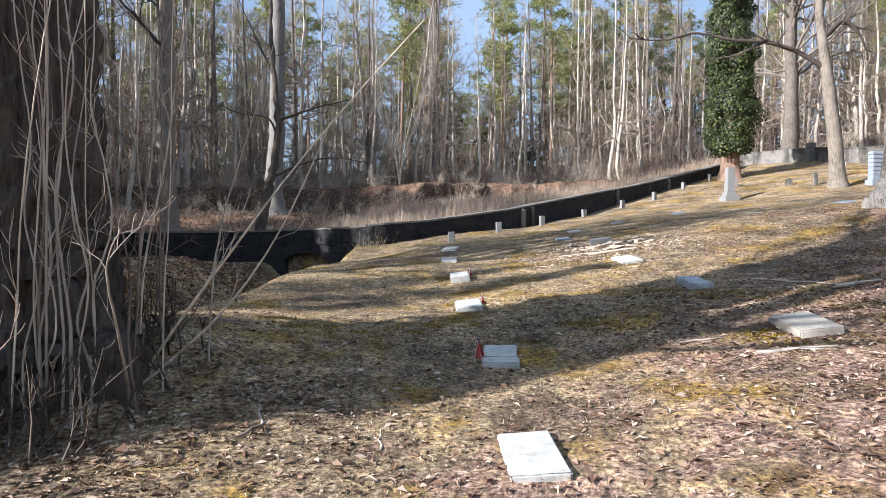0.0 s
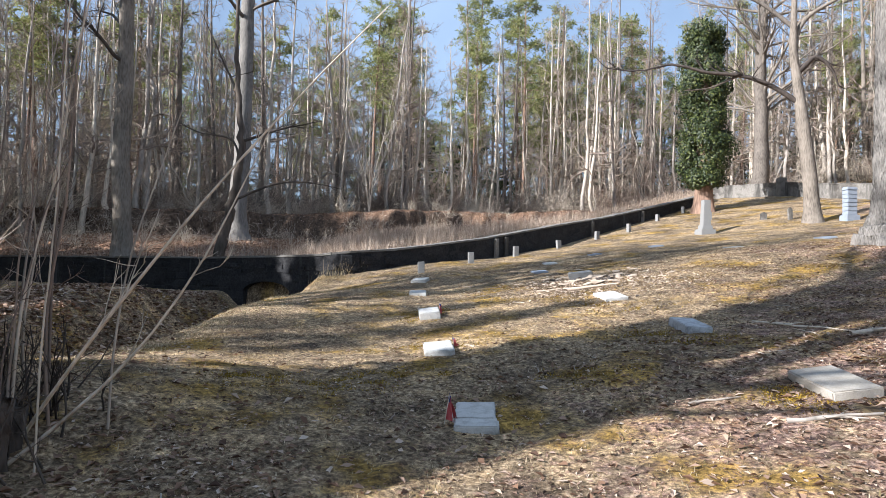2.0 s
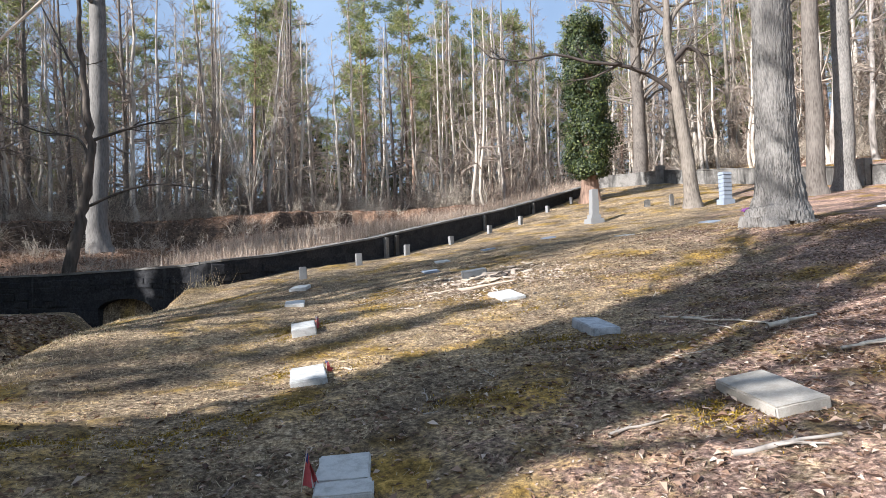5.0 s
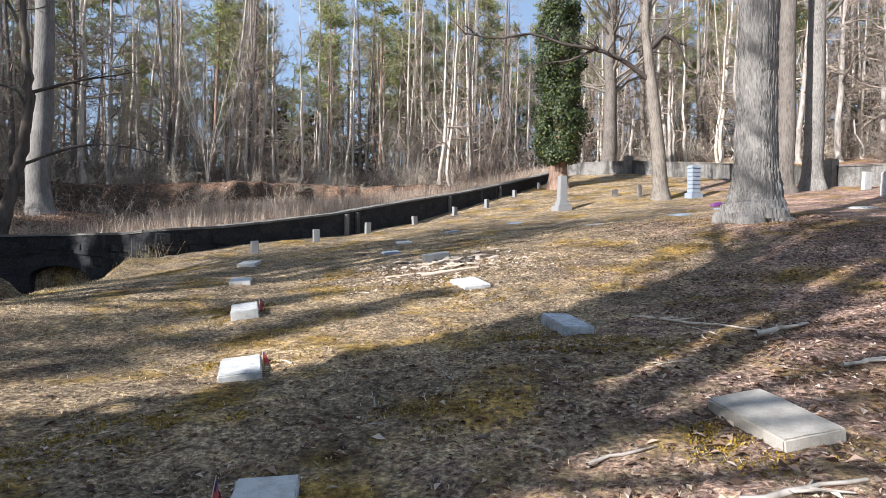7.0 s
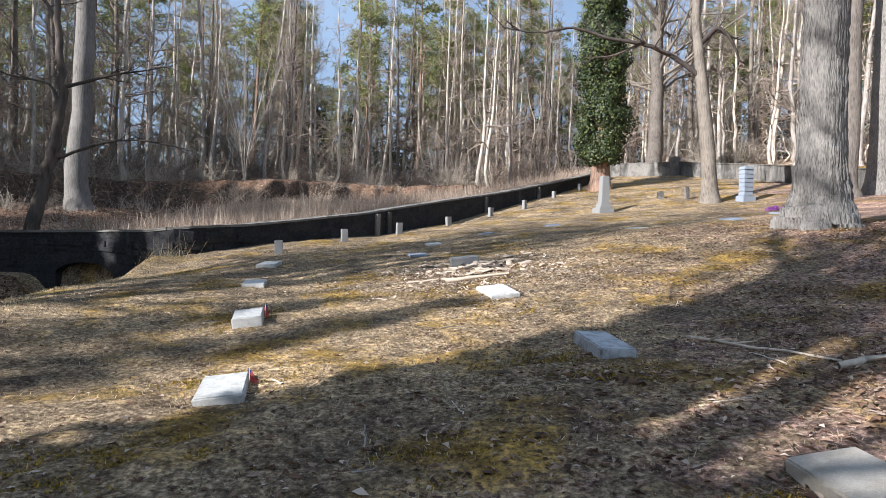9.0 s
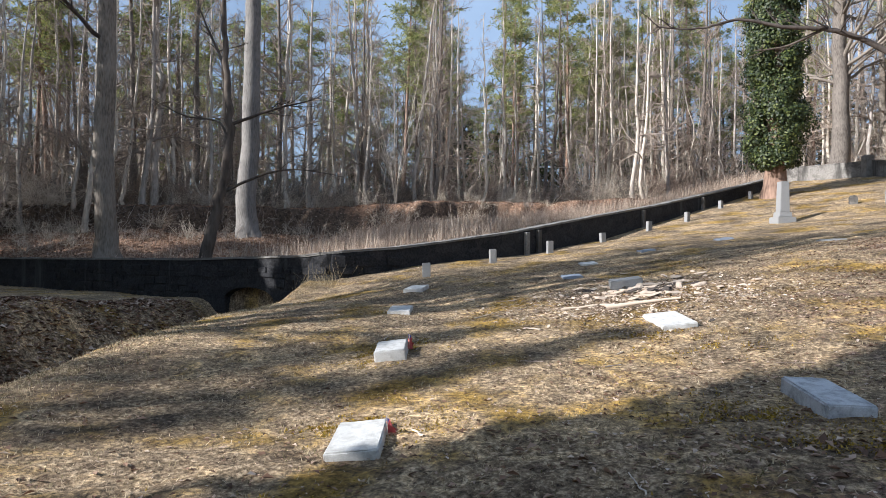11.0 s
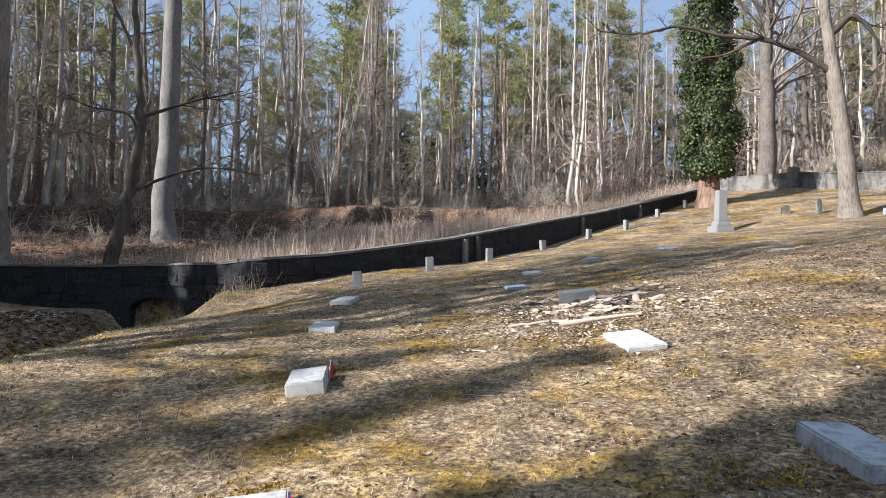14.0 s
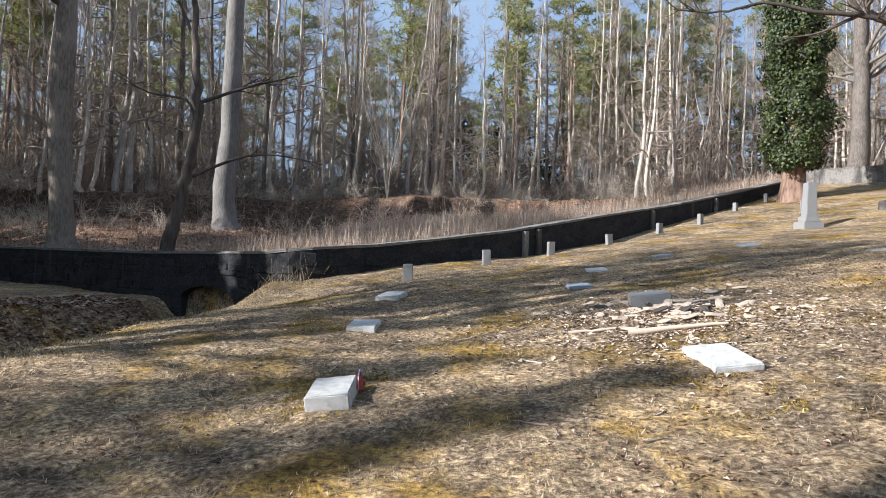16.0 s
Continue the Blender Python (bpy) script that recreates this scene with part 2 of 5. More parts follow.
BARKCHIP = leafy("weathered_wood", [(0.0, (0.20, 0.14, 0.10)), (0.5, (0.46, 0.36, 0.27)), (1.0, (0.72, 0.62, 0.50))], 0.85, 0.2)
# dead growth in darkened browns that hold the gloom between far trunks
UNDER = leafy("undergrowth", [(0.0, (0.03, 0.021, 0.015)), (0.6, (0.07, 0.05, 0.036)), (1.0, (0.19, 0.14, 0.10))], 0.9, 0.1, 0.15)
# darker copy of the needles; the wood's inner shade is in its colour
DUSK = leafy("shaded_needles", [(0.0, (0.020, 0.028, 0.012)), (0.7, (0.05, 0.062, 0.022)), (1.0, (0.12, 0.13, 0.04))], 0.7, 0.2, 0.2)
RED = plain("flag_red", (0.50, 0.10, 0.10), 0.7)
BLUE = plain("flag_blue", (0.05, 0.06, 0.20), 0.7)
WHITE = plain("flag_white", (0.7, 0.66, 0.62), 0.7)
PURPLE = plain("cloth_flowers", (0.28, 0.08, 0.34), 0.7)
WATER = Nodes("stream_mud").done((0.03, 0.025, 0.02), 0.25, 0.5)


# ---- mesh helpers ----
def mesh_of(name, verts, faces, mats, smooth=True):
    me = bpy.data.meshes.new(name)
    v = np.asarray(verts, np.float32)
    f = np.asarray(faces, np.int32)
    me.vertices.add(len(v))
    me.vertices.foreach_set("co", v.ravel())
    me.loops.add(f.size)
    me.loops.foreach_set("vertex_index", f.ravel())
    me.polygons.add(len(f))
    me.polygons.foreach_set("loop_start", np.arange(0, f.size, f.shape[1], dtype=np.int32))
    me.update(calc_edges=True)
    for m in mats if isinstance(mats, (list, tuple)) else [mats]:
        me.materials.append(m)
    me.polygons.foreach_set("use_smooth", np.full(len(me.polygons), smooth))
    me.update()
    return me


def part(name, bm, material, parent, label=""):
    """Links a bmesh or a mesh as one mesh object under a thing."""
    if isinstance(bm, bmesh.types.BMesh):
        me = bpy.data.meshes.new(name)
        bm.to_mesh(me)
        bm.free()
        me.materials.append(material)
    else:
        me = bm
    ob = new(name, me)
    ob.parent = parent
    return tagged(ob, label)


def empty(name, m, label, category, group="", kind=""):
    e = new(name)
    e.empty_display_size = 0.2
    e.matrix_world = m
    return tagged(e, label, category, group, kind)


class Tubes:
    """Collects tapered tubes into one mesh."""

    def __init__(self):
        self.v, self.f = [], []

    def add(self, pts, rad, sides):
        pts = np.asarray(pts, float)
        k, base = len(pts), len(self.v)
        tan = np.gradient(pts, axis=0)
        tan /= np.linalg.norm(tan, axis=1)[:, None] + 1e-9
        ref = np.array([1.0, 0.13, 0.07]) if abs(tan[0][2]) > 0.6 else np.array([0.05, 0.1, 1.0])
        a = np.cross(tan, ref)
        a /= np.linalg.norm(a, axis=1)[:, None] + 1e-9
        b = np.cross(tan, a)
        ang = np.arange(sides) * 2 * np.pi / sides
        rad = np.asarray(rad, float)
        if rad.ndim == 1:
            rad = rad[:, None] * np.ones(sides)
        ring = pts[:, None] + rad[..., None] * (np.cos(ang)[None, :, None] * a[:, None] + np.sin(ang)[None, :, None] * b[:, None])
        self.v.extend(ring.reshape(-1, 3).tolist())
        for i in range(k - 1):
            for j in range(sides):
                q = (j + 1) % sides
                self.f.append([base + i * sides + j, base + i * sides + q, base + (i + 1) * sides + q, base + (i + 1) * sides + j])

    def mesh(self, name, mat):
        return mesh_of(name, self.v, self.f, mat)


def wander(rng, start, way, length, steps, bend=0.15, up=0.0):
    p, d = np.array(start, float), np.array(way, float)
    d /= np.linalg.norm(d)
    out = [p.copy()]
    for _ in range(steps):
        d = d + rng.normal(0, bend, 3) + (0, 0, up)
        d /= np.linalg.norm(d)
        p = p + d * length / steps
        out.append(p.copy())
    return np.array(out)


def spray(rng, tubes, pts, r0, count, length, depth, lo=0.25, sides=3, up=0.06, twist=0.9, least=0.0035):
    """Side shoots along a limb, and shoots of those."""
    for _ in range(count):
        f = rng.uniform(lo, 1.0)
        i = min(int(f * (len(pts) - 1)), len(pts) - 2)
        s = pts[i] + (pts[i + 1] - pts[i]) * (f * (len(pts) - 1) - i)
        d = (pts[i + 1] - pts[i]) / (np.linalg.norm(pts[i + 1] - pts[i]) + 1e-9) + rng.normal(0, twist * 0.55, 3) + (0, 0, 0.15)
        ln = length * rng.uniform(0.5, 1.15) * (1.15 - 0.5 * f)
        r = max(r0 * rng.uniform(0.35, 0.6) * (1.1 - 0.6 * f), least)
        q = wander(rng, s, d, ln, 4, 0.16, up)
        tubes.add(q, np.linspace(r, r * 0.35, 5), sides)
        if depth > 0:
            spray(rng, tubes, q, r, 4 if depth > 1 else 3, ln * 0.55, depth - 1, 0.2, 3, up, twist, least)


def flared(rng, height, r0, flare, sides=14, lean=(0, 0), steps=16, wobble=0.03, top=0.45, roots=0.18):
    """Centre line and ring radii of a trunk that flares at its foot."""
    z = height * np.linspace(0, 1, steps) ** 1.6
    pts = np.stack([lean[0] * z + np.cumsum(rng.normal(0, wobble, steps)) * (z > 0), lean[1] * z + np.cumsum(rng.normal(0, wobble, steps)) * (z > 0), z - 0.25 * (z == 0)], 1)
    r = r0 * (1 - (1 - top) * z / height) * (1 + flare * np.exp(-z / (1.15 * max(r0, 0.25))))
    ang = np.arange(sides) * 2 * np.pi / sides
    lobes = 1 + (roots * np.cos(ang * 5 + rng.uniform(0, 6)) + 0.5 * roots * np.cos(ang * 3 + rng.uniform(0, 6)))[None] * np.exp(-z / (0.8 * max(r0, 0.25)))[:, None]
    return pts, r[:, None] * lobes


# ---- lie of the land ----
def smooth(a, b, v):
    t = np.clip((v - a) / (b - a), 0, 1)
    return t * t * (3 - 2 * t)


CAP_X = [-60, -14, -9, -6.8, -5.85, -4.1, -1.2, 1.2, 4.6, 8.5]
CAP_Z = [1.62, 1.72, 1.84, 2.10, 2.31, 2.73, 3.62, 4.32, 5.49, 6.90]


def cap_z(x):
    return np.interp(x, CAP_X, CAP_Z)


def wall_y(x):
    a, b = 23.3 + (x + 8) / 0.617, 23.3 - (x + 8) * 0.3
    return np.logaddexp(1.6 * a, 1.6 * b) / 1.6 - 0.25


def ledge_y(x):
    """The edge of the leafy bank beyond the weeds."""
    return np.interp(x, [-60, -45, -30.5, -21.5, -9.7, 0, 9, 14], [26, 29.5, 34.5, 41.5, 50, 56, 62, 66]) + 0.5 * np.sin(0.6 * x) + 0.3 * np.sin(2.1 * x + 1) + 0.16 * np.sin(5.3 * x)


def hill(x, y, cx, cy, a, s):
    return a * np.exp(-((x - cx) ** 2 + (y - cy) ** 2) / (2 * s * s))


def land(x, y):
    x, y = np.asarray(x, float), np.asarray(y, float)
    yy = np.minimum(y, 56) + 0.15 * np.maximum(y - 56, 0)
    xc = np.clip(x, -40, 40)
    xx = np.where(xc > -3.5, xc, -3.5 + 0.25 * (xc + 3.5))
    front = -0.72 + 0.1 * xx + 0.1 * yy + 0.075 * np.maximum(0, yy - 34)
    front = front - 0.02 * np.maximum(0, -yy) + hill(x, y, -4.5, 20.5, 0.15, 5) + hill(x, y, 6.9, 19.8, 0.28, 2.6) + hill(x, y, -5.5, 7.3, 0.72, 2.2) + hill(x, y, -6.8, 13.5, 0.2, 2.0)
    front = front + hill(x, y, -0.4, 8.0, -0.14, 1.6) + hill(x, y, 1.1, 14.2, -0.13, 2.4) + hill(x, y, 2.6, 9.4, -0.08, 1.3) + hill(x, y, -8.4, 20.6, -0.32, 2.0)
    west = smooth(8.9, 11.0, -x) * smooth(9, 13, y)
    front = front + (0.42 + hill(x, y, -13.0, 17.2, 0.4, 2.0) - front) * west
    front = front + 0.035 * np.sin(x * 0.9 + 1.3 * np.sin(y * 0.37)) * np.cos(y * 0.7 + 0.5) + 0.015 * np.sin(2.3 * x + 1.1 * y) * np.sin(1.9 * y - 0.7 * x)
    cx = np.interp(y, [-20, 4, 8, 13, 15, 18, 21, 24.5], [-14, -9.2, -8.7, -8.6, -9.25, -10.0, -10.4, -11.25])
    cut = (1 - smooth(0.45, 2.25, np.abs(x - cx))) * (1 - smooth(24.6, 25.2, y))
    front = front + (-0.62 - front) * cut
    d = (y - wall_y(x)) * (0.955 - 0.43 * smooth(-12, -3, x))
    bank = np.interp(x, [-45, -30, -21, -10, 0, 9], [4.8, 4.85, 5.05, 5.75, 6.5, 7.3])
    cap = cap_z(x)
    rise = np.clip((y - wall_y(x)) / (ledge_y(x) - wall_y(x)), 0, 1)
    back = cap - 0.22 + np.clip(bank - cap, 0, 9) * (np.where(x < -9, 0.48, 0.42) * smooth(0, 0.8, rise) + np.where(x < -9, 0.52, 0.58) * smooth(0.80 + (0.085 + 0.065 * np.sin(0.55 * x + 0.8)) * smooth(4, 12, -x), 1.0, rise)) + 0.022 * np.clip(d - 15, 0, 70)
    gully = np.exp(-(((x + 15.2 + 0.18 * (d - 6)) / 1.5) ** 2)) * smooth(0.4, 2, d) * (1 - smooth(0.75, 0.95, rise))
    back = back - 1.7 * gully
    back = back + 0.05 * np.sin(x * 1.7 + y) * np.cos(y * 1.3) + 0.1 * np.sin(0.3 * x) * np.cos(0.25 * y)
    w = smooth(0.12, 0.40, d)
    z = front + (back - front) * w
    far = smooth(9, 16, x) * smooth(0, 6, d)
    return z + (front - z) * far


def gz(x, y):
    return float(land(x, y))


def steps_of(stretches):
    out = []
    for a, b, s in stretches:
        out.append(np.arange(a, b - 1e-6, s))
    return np.concatenate(out + [[stretches[-1][1]]])


def sheet():
    xs = steps_of([(-600, -120, 60), (-120, -40, 8), (-40, -15, 0.25), (-15, 9, 0.17), (9, 24, 0.4), (24, 120, 6), (120, 600, 60)])
    ys = steps_of([(-400, -60, 50), (-60, 0, 5), (0, 28, 0.17), (28, 60, 0.2), (60, 120, 4), (120, 800, 60)])
    gx, gy = np.meshgrid(xs, ys)
    z = land(gx, gy) + np.random.default_rng(2).normal(0, 0.011, gx.shape) * (np.abs(gx + 3) < 12) * (gy > 0) * (gy < 28)
    v = np.stack([gx, gy, z], -1).reshape(-1, 3)
    nx, ny = len(xs), len(ys)
    i = (np.arange(ny - 1)[:, None] * nx + np.arange(nx - 1)[None]).reshape(-1)
    f = np.stack([i, i + 1, i + nx + 1, i + nx], 1)
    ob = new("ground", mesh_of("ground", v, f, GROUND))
    tagged(ob, "sloping ground of dry turf, moss and leaf litter", "ground", kind="structure")


sheet()


# ---- walls ----
def ribbon(bm, plan, z0, z1, t0, t1, rng, rough=0.0):
    """A wall body along a plan line, from offset t0 to t1 behind it; z0 and z1 are functions of the plan point."""
    rows = []
    plan = np.asarray(plan)
    tan = np.gradient(plan, axis=0)
    tan /= np.linalg.norm(tan, axis=1)[:, None]
    nor = np.stack([-tan[:, 1], tan[:, 0]], 1)
    for p, n in zip(plan, nor):
        a, b = p + n * t0, p + n * t1
        lo, hi = z0(p), z1(p)
        k = 5
        front = [bm.verts.new((a[0] + rng.normal(0, rough), a[1] + rng.normal(0, rough), lo + (hi - lo) * j / (k - 1))) for j in range(k)]
        back = [bm.verts.new((b[0], b[1], hi)), bm.verts.new((b[0], b[1], lo))]
        rows.append(front + back)
    for r, s in zip(rows, rows[1:]):
        for j in range(len(r)):
            q = (j + 1) % len(r)
            bm.faces.new((r[j], s[j], s[q], r[q]))
    bm.faces.new(rows[0][::-1])
    bm.faces.new(rows[-1])


def boundary_wall():
    rng = np.random.default_rng(3)
    top = empty("wall_west", pose(0, 0, 0), "long dark rubble boundary wall, shade in its colour, with a pale worn coping", "wall", kind="structure")
    hole = (-12.35, -10.15)                       # the culvert
    def line(a, b, n):
        x = np.linspace(a, b, n)
        return np.stack([x, wall_y(x)], 1)
    low = lambda p: min(gz(p[0] + 0.2, p[1] - 0.4), gz(p[0], p[1] - 0.15)) - 0.5
    high = lambda p: cap_z(p[0]) - 0.066
    for a, b, n in ((-58, hole[0], 90), (hole[1], 8.6, 90)):
        bm = bmesh.new()
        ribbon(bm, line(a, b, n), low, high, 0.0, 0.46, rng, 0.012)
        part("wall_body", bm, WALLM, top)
    bm = bmesh.new()                              # the wall over the culvert, with an arched soffit
    arch = lambda p: 0.42 + 0.42 * math.sqrt(max(0.0, 1 - ((p[0] - sum(hole) / 2) / 1.12) ** 2))
    ribbon(bm, line(hole[0], hole[1], 15), arch, high, 0.0, 0.46, rng, 0.006)
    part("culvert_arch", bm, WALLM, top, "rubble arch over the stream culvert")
    for x in hole:                                # cheeks and the far end of the culvert
        bm = bmesh.new()
        y = float(wall_y(x))
        s = 1 if x == hole[1] else -1
        bmesh.ops.create_cube(bm, size=1, matrix=Matrix.LocRotScale((x + s * 0.17, y + 1.7, 0.1), None, (0.3, 2.5, 2.3)))
        bmesh.ops.bevel(bm, geom=bm.edges[:], offset=0.03, segments=1, affect="EDGES")
        part("culvert_cheek", bm, COPING, top)
    bm = bmesh.new()
    bmesh.ops.create_cube(bm, size=1, matrix=Matrix.LocRotScale((-11.25, float(wall_y(-11.25)) + 3.0, 0.0), None, (3.0, 0.25, 2.2)))
    part("culvert_back", bm, COPING, top, "pale back of the culvert pool")
    # coping, slab by slab
    x = -46.0
    while x < 8.4:
        slope = abs((float(wall_y(x + 0.1)) - float(wall_y(x))) / 0.1)
        x2 = x + rng.uniform(1.1, 1.7) / math.hypot(1, slope)
        bm = bmesh.new()
        ribbon(bm, line(x + 0.006, x2 - 0.006, 4), lambda p: cap_z(p[0]) - 0.07, lambda p: cap_z(p[0]) + 0.0 + rng.normal(0, 0.006), -0.035, 0.50, rng, 0.006)
        part("coping_slab", bm, COPING, top)
        x = x2
    # the stones of the wall round the culvert
    bm = bmesh.new()
    bmesh.ops.create_cube(bm, size=1)
    bmesh.ops.bevel(bm, geom=bm.edges[:], offset=0.06, segments=1, affect="EDGES")
    unit = bpy.data.meshes.new("stone")
    bm.to_mesh(unit)
    bm.free()
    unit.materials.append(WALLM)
    z = -0.55
    while z < 1.5:
        h = rng.uniform(0.16, 0.36)
        x = -23.0 + rng.uniform(0, 0.5)
        while x < -6.6:
            w = rng.uniform(0.25, 0.8)
            xm = x + w / 2
            y = float(wall_y(xm))
            clear = rng.uniform() < 0.8 and x + w < hole[0] or x > hole[1] or z > 0.86
            if clear and z + h < cap_z(xm) - 0.11 and z + h > gz(xm, y - 0.3):
                ang = math.atan2(float(wall_y(xm + 0.2) - wall_y(xm - 0.2)), 0.4)
                ob = new("stone", unit)
                ob.parent = top
                ob.matrix_world = Matrix.LocRotScale((xm, y + 0.115 - rng.uniform(0.0, 0.035), z + h / 2 + rng.normal(0, 0.02)), Euler((rng.normal(0, 0.04), rng.normal(0, 0.05), ang)), (w * rng.uniform(0.85, 0.98), 0.25, h * rng.uniform(0.75, 0.97)))
            x += w
        z += h
    # square piers standing against the wall
    for px in (-3.7, -3.35, 0.4, 3.3):
        bm = bmesh.new()
        y = float(wall_y(px))
        h = cap_z(px) - 0.12 - (gz(px + 0.1, y - 0.25) - 0.2)
        bmesh.ops.create_cube(bm, size=1, matrix=Matrix.LocRotScale((px + 0.05, y - 0.05, cap_z(px) - 0.12 - h / 2), Euler((0, 0, 1.02)), (0.2, 0.14, h)))
        bmesh.ops.bevel(bm, geom=bm.edges[:], offset=0.02, segments=1, affect="EDGES")
        part("pier", bm, CONCRETE, top, "narrow stained stone pier")


def far_wall():
    rng = np.random.default_rng(4)
    top = empty("wall_north", pose(0, 0, 0), "low stained concrete wall in sunlight", "wall", kind="structure")
    knots = np.array([(8.6, 53.0), (12.9, 48.8), (15.6, 41.0), (17.6, 33.8), (18.9, 29.0), (20.2, 21.0), (21, 8), (21, -14)])
    for a, b in zip(knots, knots[1:]):
        n = max(4, int(np.linalg.norm(b - a) / 0.6))
        plan = a + (b - a) * np.linspace(0, 1, n)[:, None]
        bm = bmesh.new()
        ribbon(bm, plan, lambda p: gz(p[0], p[1]) - 0.4, lambda p: gz(p[0], p[1]) + 0.86, 0.0, 0.35, rng, 0.008)
        part("wall_panel", bm, CONCRETE, top)
        bm = bmesh.new()
        ribbon(bm, plan, lambda p: gz(p[0], p[1]) + 0.862, lambda p: gz(p[0], p[1]) + 0.92, -0.03, 0.38, rng, 0.005)
        part("coping_slab", bm, CONCRETE, top)
    for x, y in ((17.6, 33.8), (12.9, 48.8)):
        bm = bmesh.new()
        bmesh.ops.create_cube(bm, size=1, matrix=Matrix.LocRotScale((x - 0.1, y, gz(x, y) + 0.45), Euler((0, 0, 0.3)), (0.5, 0.5, 1.5)))
        bmesh.ops.bevel(bm, geom=bm.edges[:], offset=0.04, segments=2, affect="EDGES")
        part("pier", bm, COPING, top)


boundary_wall()
far_wall()


# ---- trees ----
def bare_mesh(seed, height, r0, limbs, lo, limb_len, up=0.05, lean=(0, 0), wobble=0.05, depth=1, angle=(0.5, 1.1)):
    rng = np.random.default_rng(seed)
    trunk, crown = Tubes(), Tubes()
    pts, rad = flared(rng, height, r0, 0.35, 8, lean, 12, wobble, 0.16, 0.1)
    trunk.add(pts, rad, 8)
    for _ in range(limbs):
        f = rng.uniform(lo, 0.99)
        zz = f * height
        s = np.array([np.interp(zz, pts[:, 2], pts[:, c]) for c in range(3)])
        az, el = rng.uniform(0, 6.283), rng.uniform(*angle)
        d = (math.cos(az) * math.sin(el), math.sin(az) * math.sin(el), math.cos(el))
        ln = limb_len * rng.uniform(0.5, 1.1) * (1.1 - 0.75 * (f - lo) / (1 - lo))
        r = r0 * (1.05 - 0.85 * f) * rng.uniform(0.3, 0.5)
        q = wander(rng, s, d, ln, 5, 0.2, up)
        crown.add(q, np.linspace(r, r * 0.3, 6), 4)
        spray(rng, crown, q, r, 6, ln * 0.6, depth, up=0.02, twist=1.5, least=0.011)
    return trunk, crown


def clump_faces(rng, centres, size, blades, droop=0.0, slim=0.14):
    """Needle or leaf tufts: thin triangles that spread from each centre."""
    c = np.repeat(np.asarray(centres), blades, 0)
    n = len(c)
    d = rng.normal(0, 1, (n, 3))
    d[:, 2] = d[:, 2] * 0.7 + 0.25 - droop
    d /= np.linalg.norm(d, axis=1)[:, None]
    side = np.cross(d, rng.normal(0, 1, (n, 3)))
    side /= np.linalg.norm(side, axis=1)[:, None]
    ln = size * rng.uniform(0.6, 1.2, n)[:, None]
    w = ln * slim
    v = np.stack([c - side * w * 0.4, c + d * ln * 0.6 - side * w, c + d * ln, c + d * ln * 0.55 + side * w], 1).reshape(-1, 3)
    f = np.arange(n * 4).reshape(-1, 4)
    return v, f


def pine_mesh(seed, height, r0, lo):
    rng = np.random.default_rng(seed)
    trunk, limbs = Tubes(), Tubes()
    pts, rad = flared(rng, height, r0, 0.25, 8, (rng.normal(0, 0.01), rng.normal(0, 0.01)), 10, 0.04, 0.2, 0.05)
    trunk.add(pts, rad, 8)
    tips = []
    for _ in range(44):
        f = rng.uniform(lo, 1.0)
        s = np.array([np.interp(f * height, pts[:, 2], pts[:, c]) for c in range(3)])
        az = rng.uniform(0, 6.283)
        ln = height * 0.15 * rng.uniform(0.5, 1.15) * (1.25 - (f - lo) / (1 - lo)) ** 0.7
        q = wander(rng, s, (math.cos(az), math.sin(az), rng.uniform(-0.1, 0.5)), ln, 4, 0.14, 0.03)
        r = 0.05 * (1.3 - f)
        limbs.add(q, np.linspace(r + 0.01, 0.008, 5), 4)
        for _ in range(11):
            t = rng.uniform(0.35, 1.0)
            k = min(int(t * 4), 3)
            tips.append(q[k] + (q[k + 1] - q[k]) * (t * 4 - k) + rng.normal(0, 0.36, 3) * (1, 1, 0.6))
    v, fc = clump_faces(rng, tips, 0.5, 11, slim=0.08)
    return trunk, limbs, mesh_of("foliage", v, fc, NEEDLE, False)


def tree_of(name, trunk, crown, bark_mat, twig_mat, label, extra=None):
    e = empty(name, pose(0, 0, -50), label, "tree")
    part("trunk", trunk.mesh("trunk", bark_mat), None, e)
    part("crown", crown.mesh("crown", twig_mat), None, e)
    if extra is not None:
        part("foliage", extra, None, e)
    return e


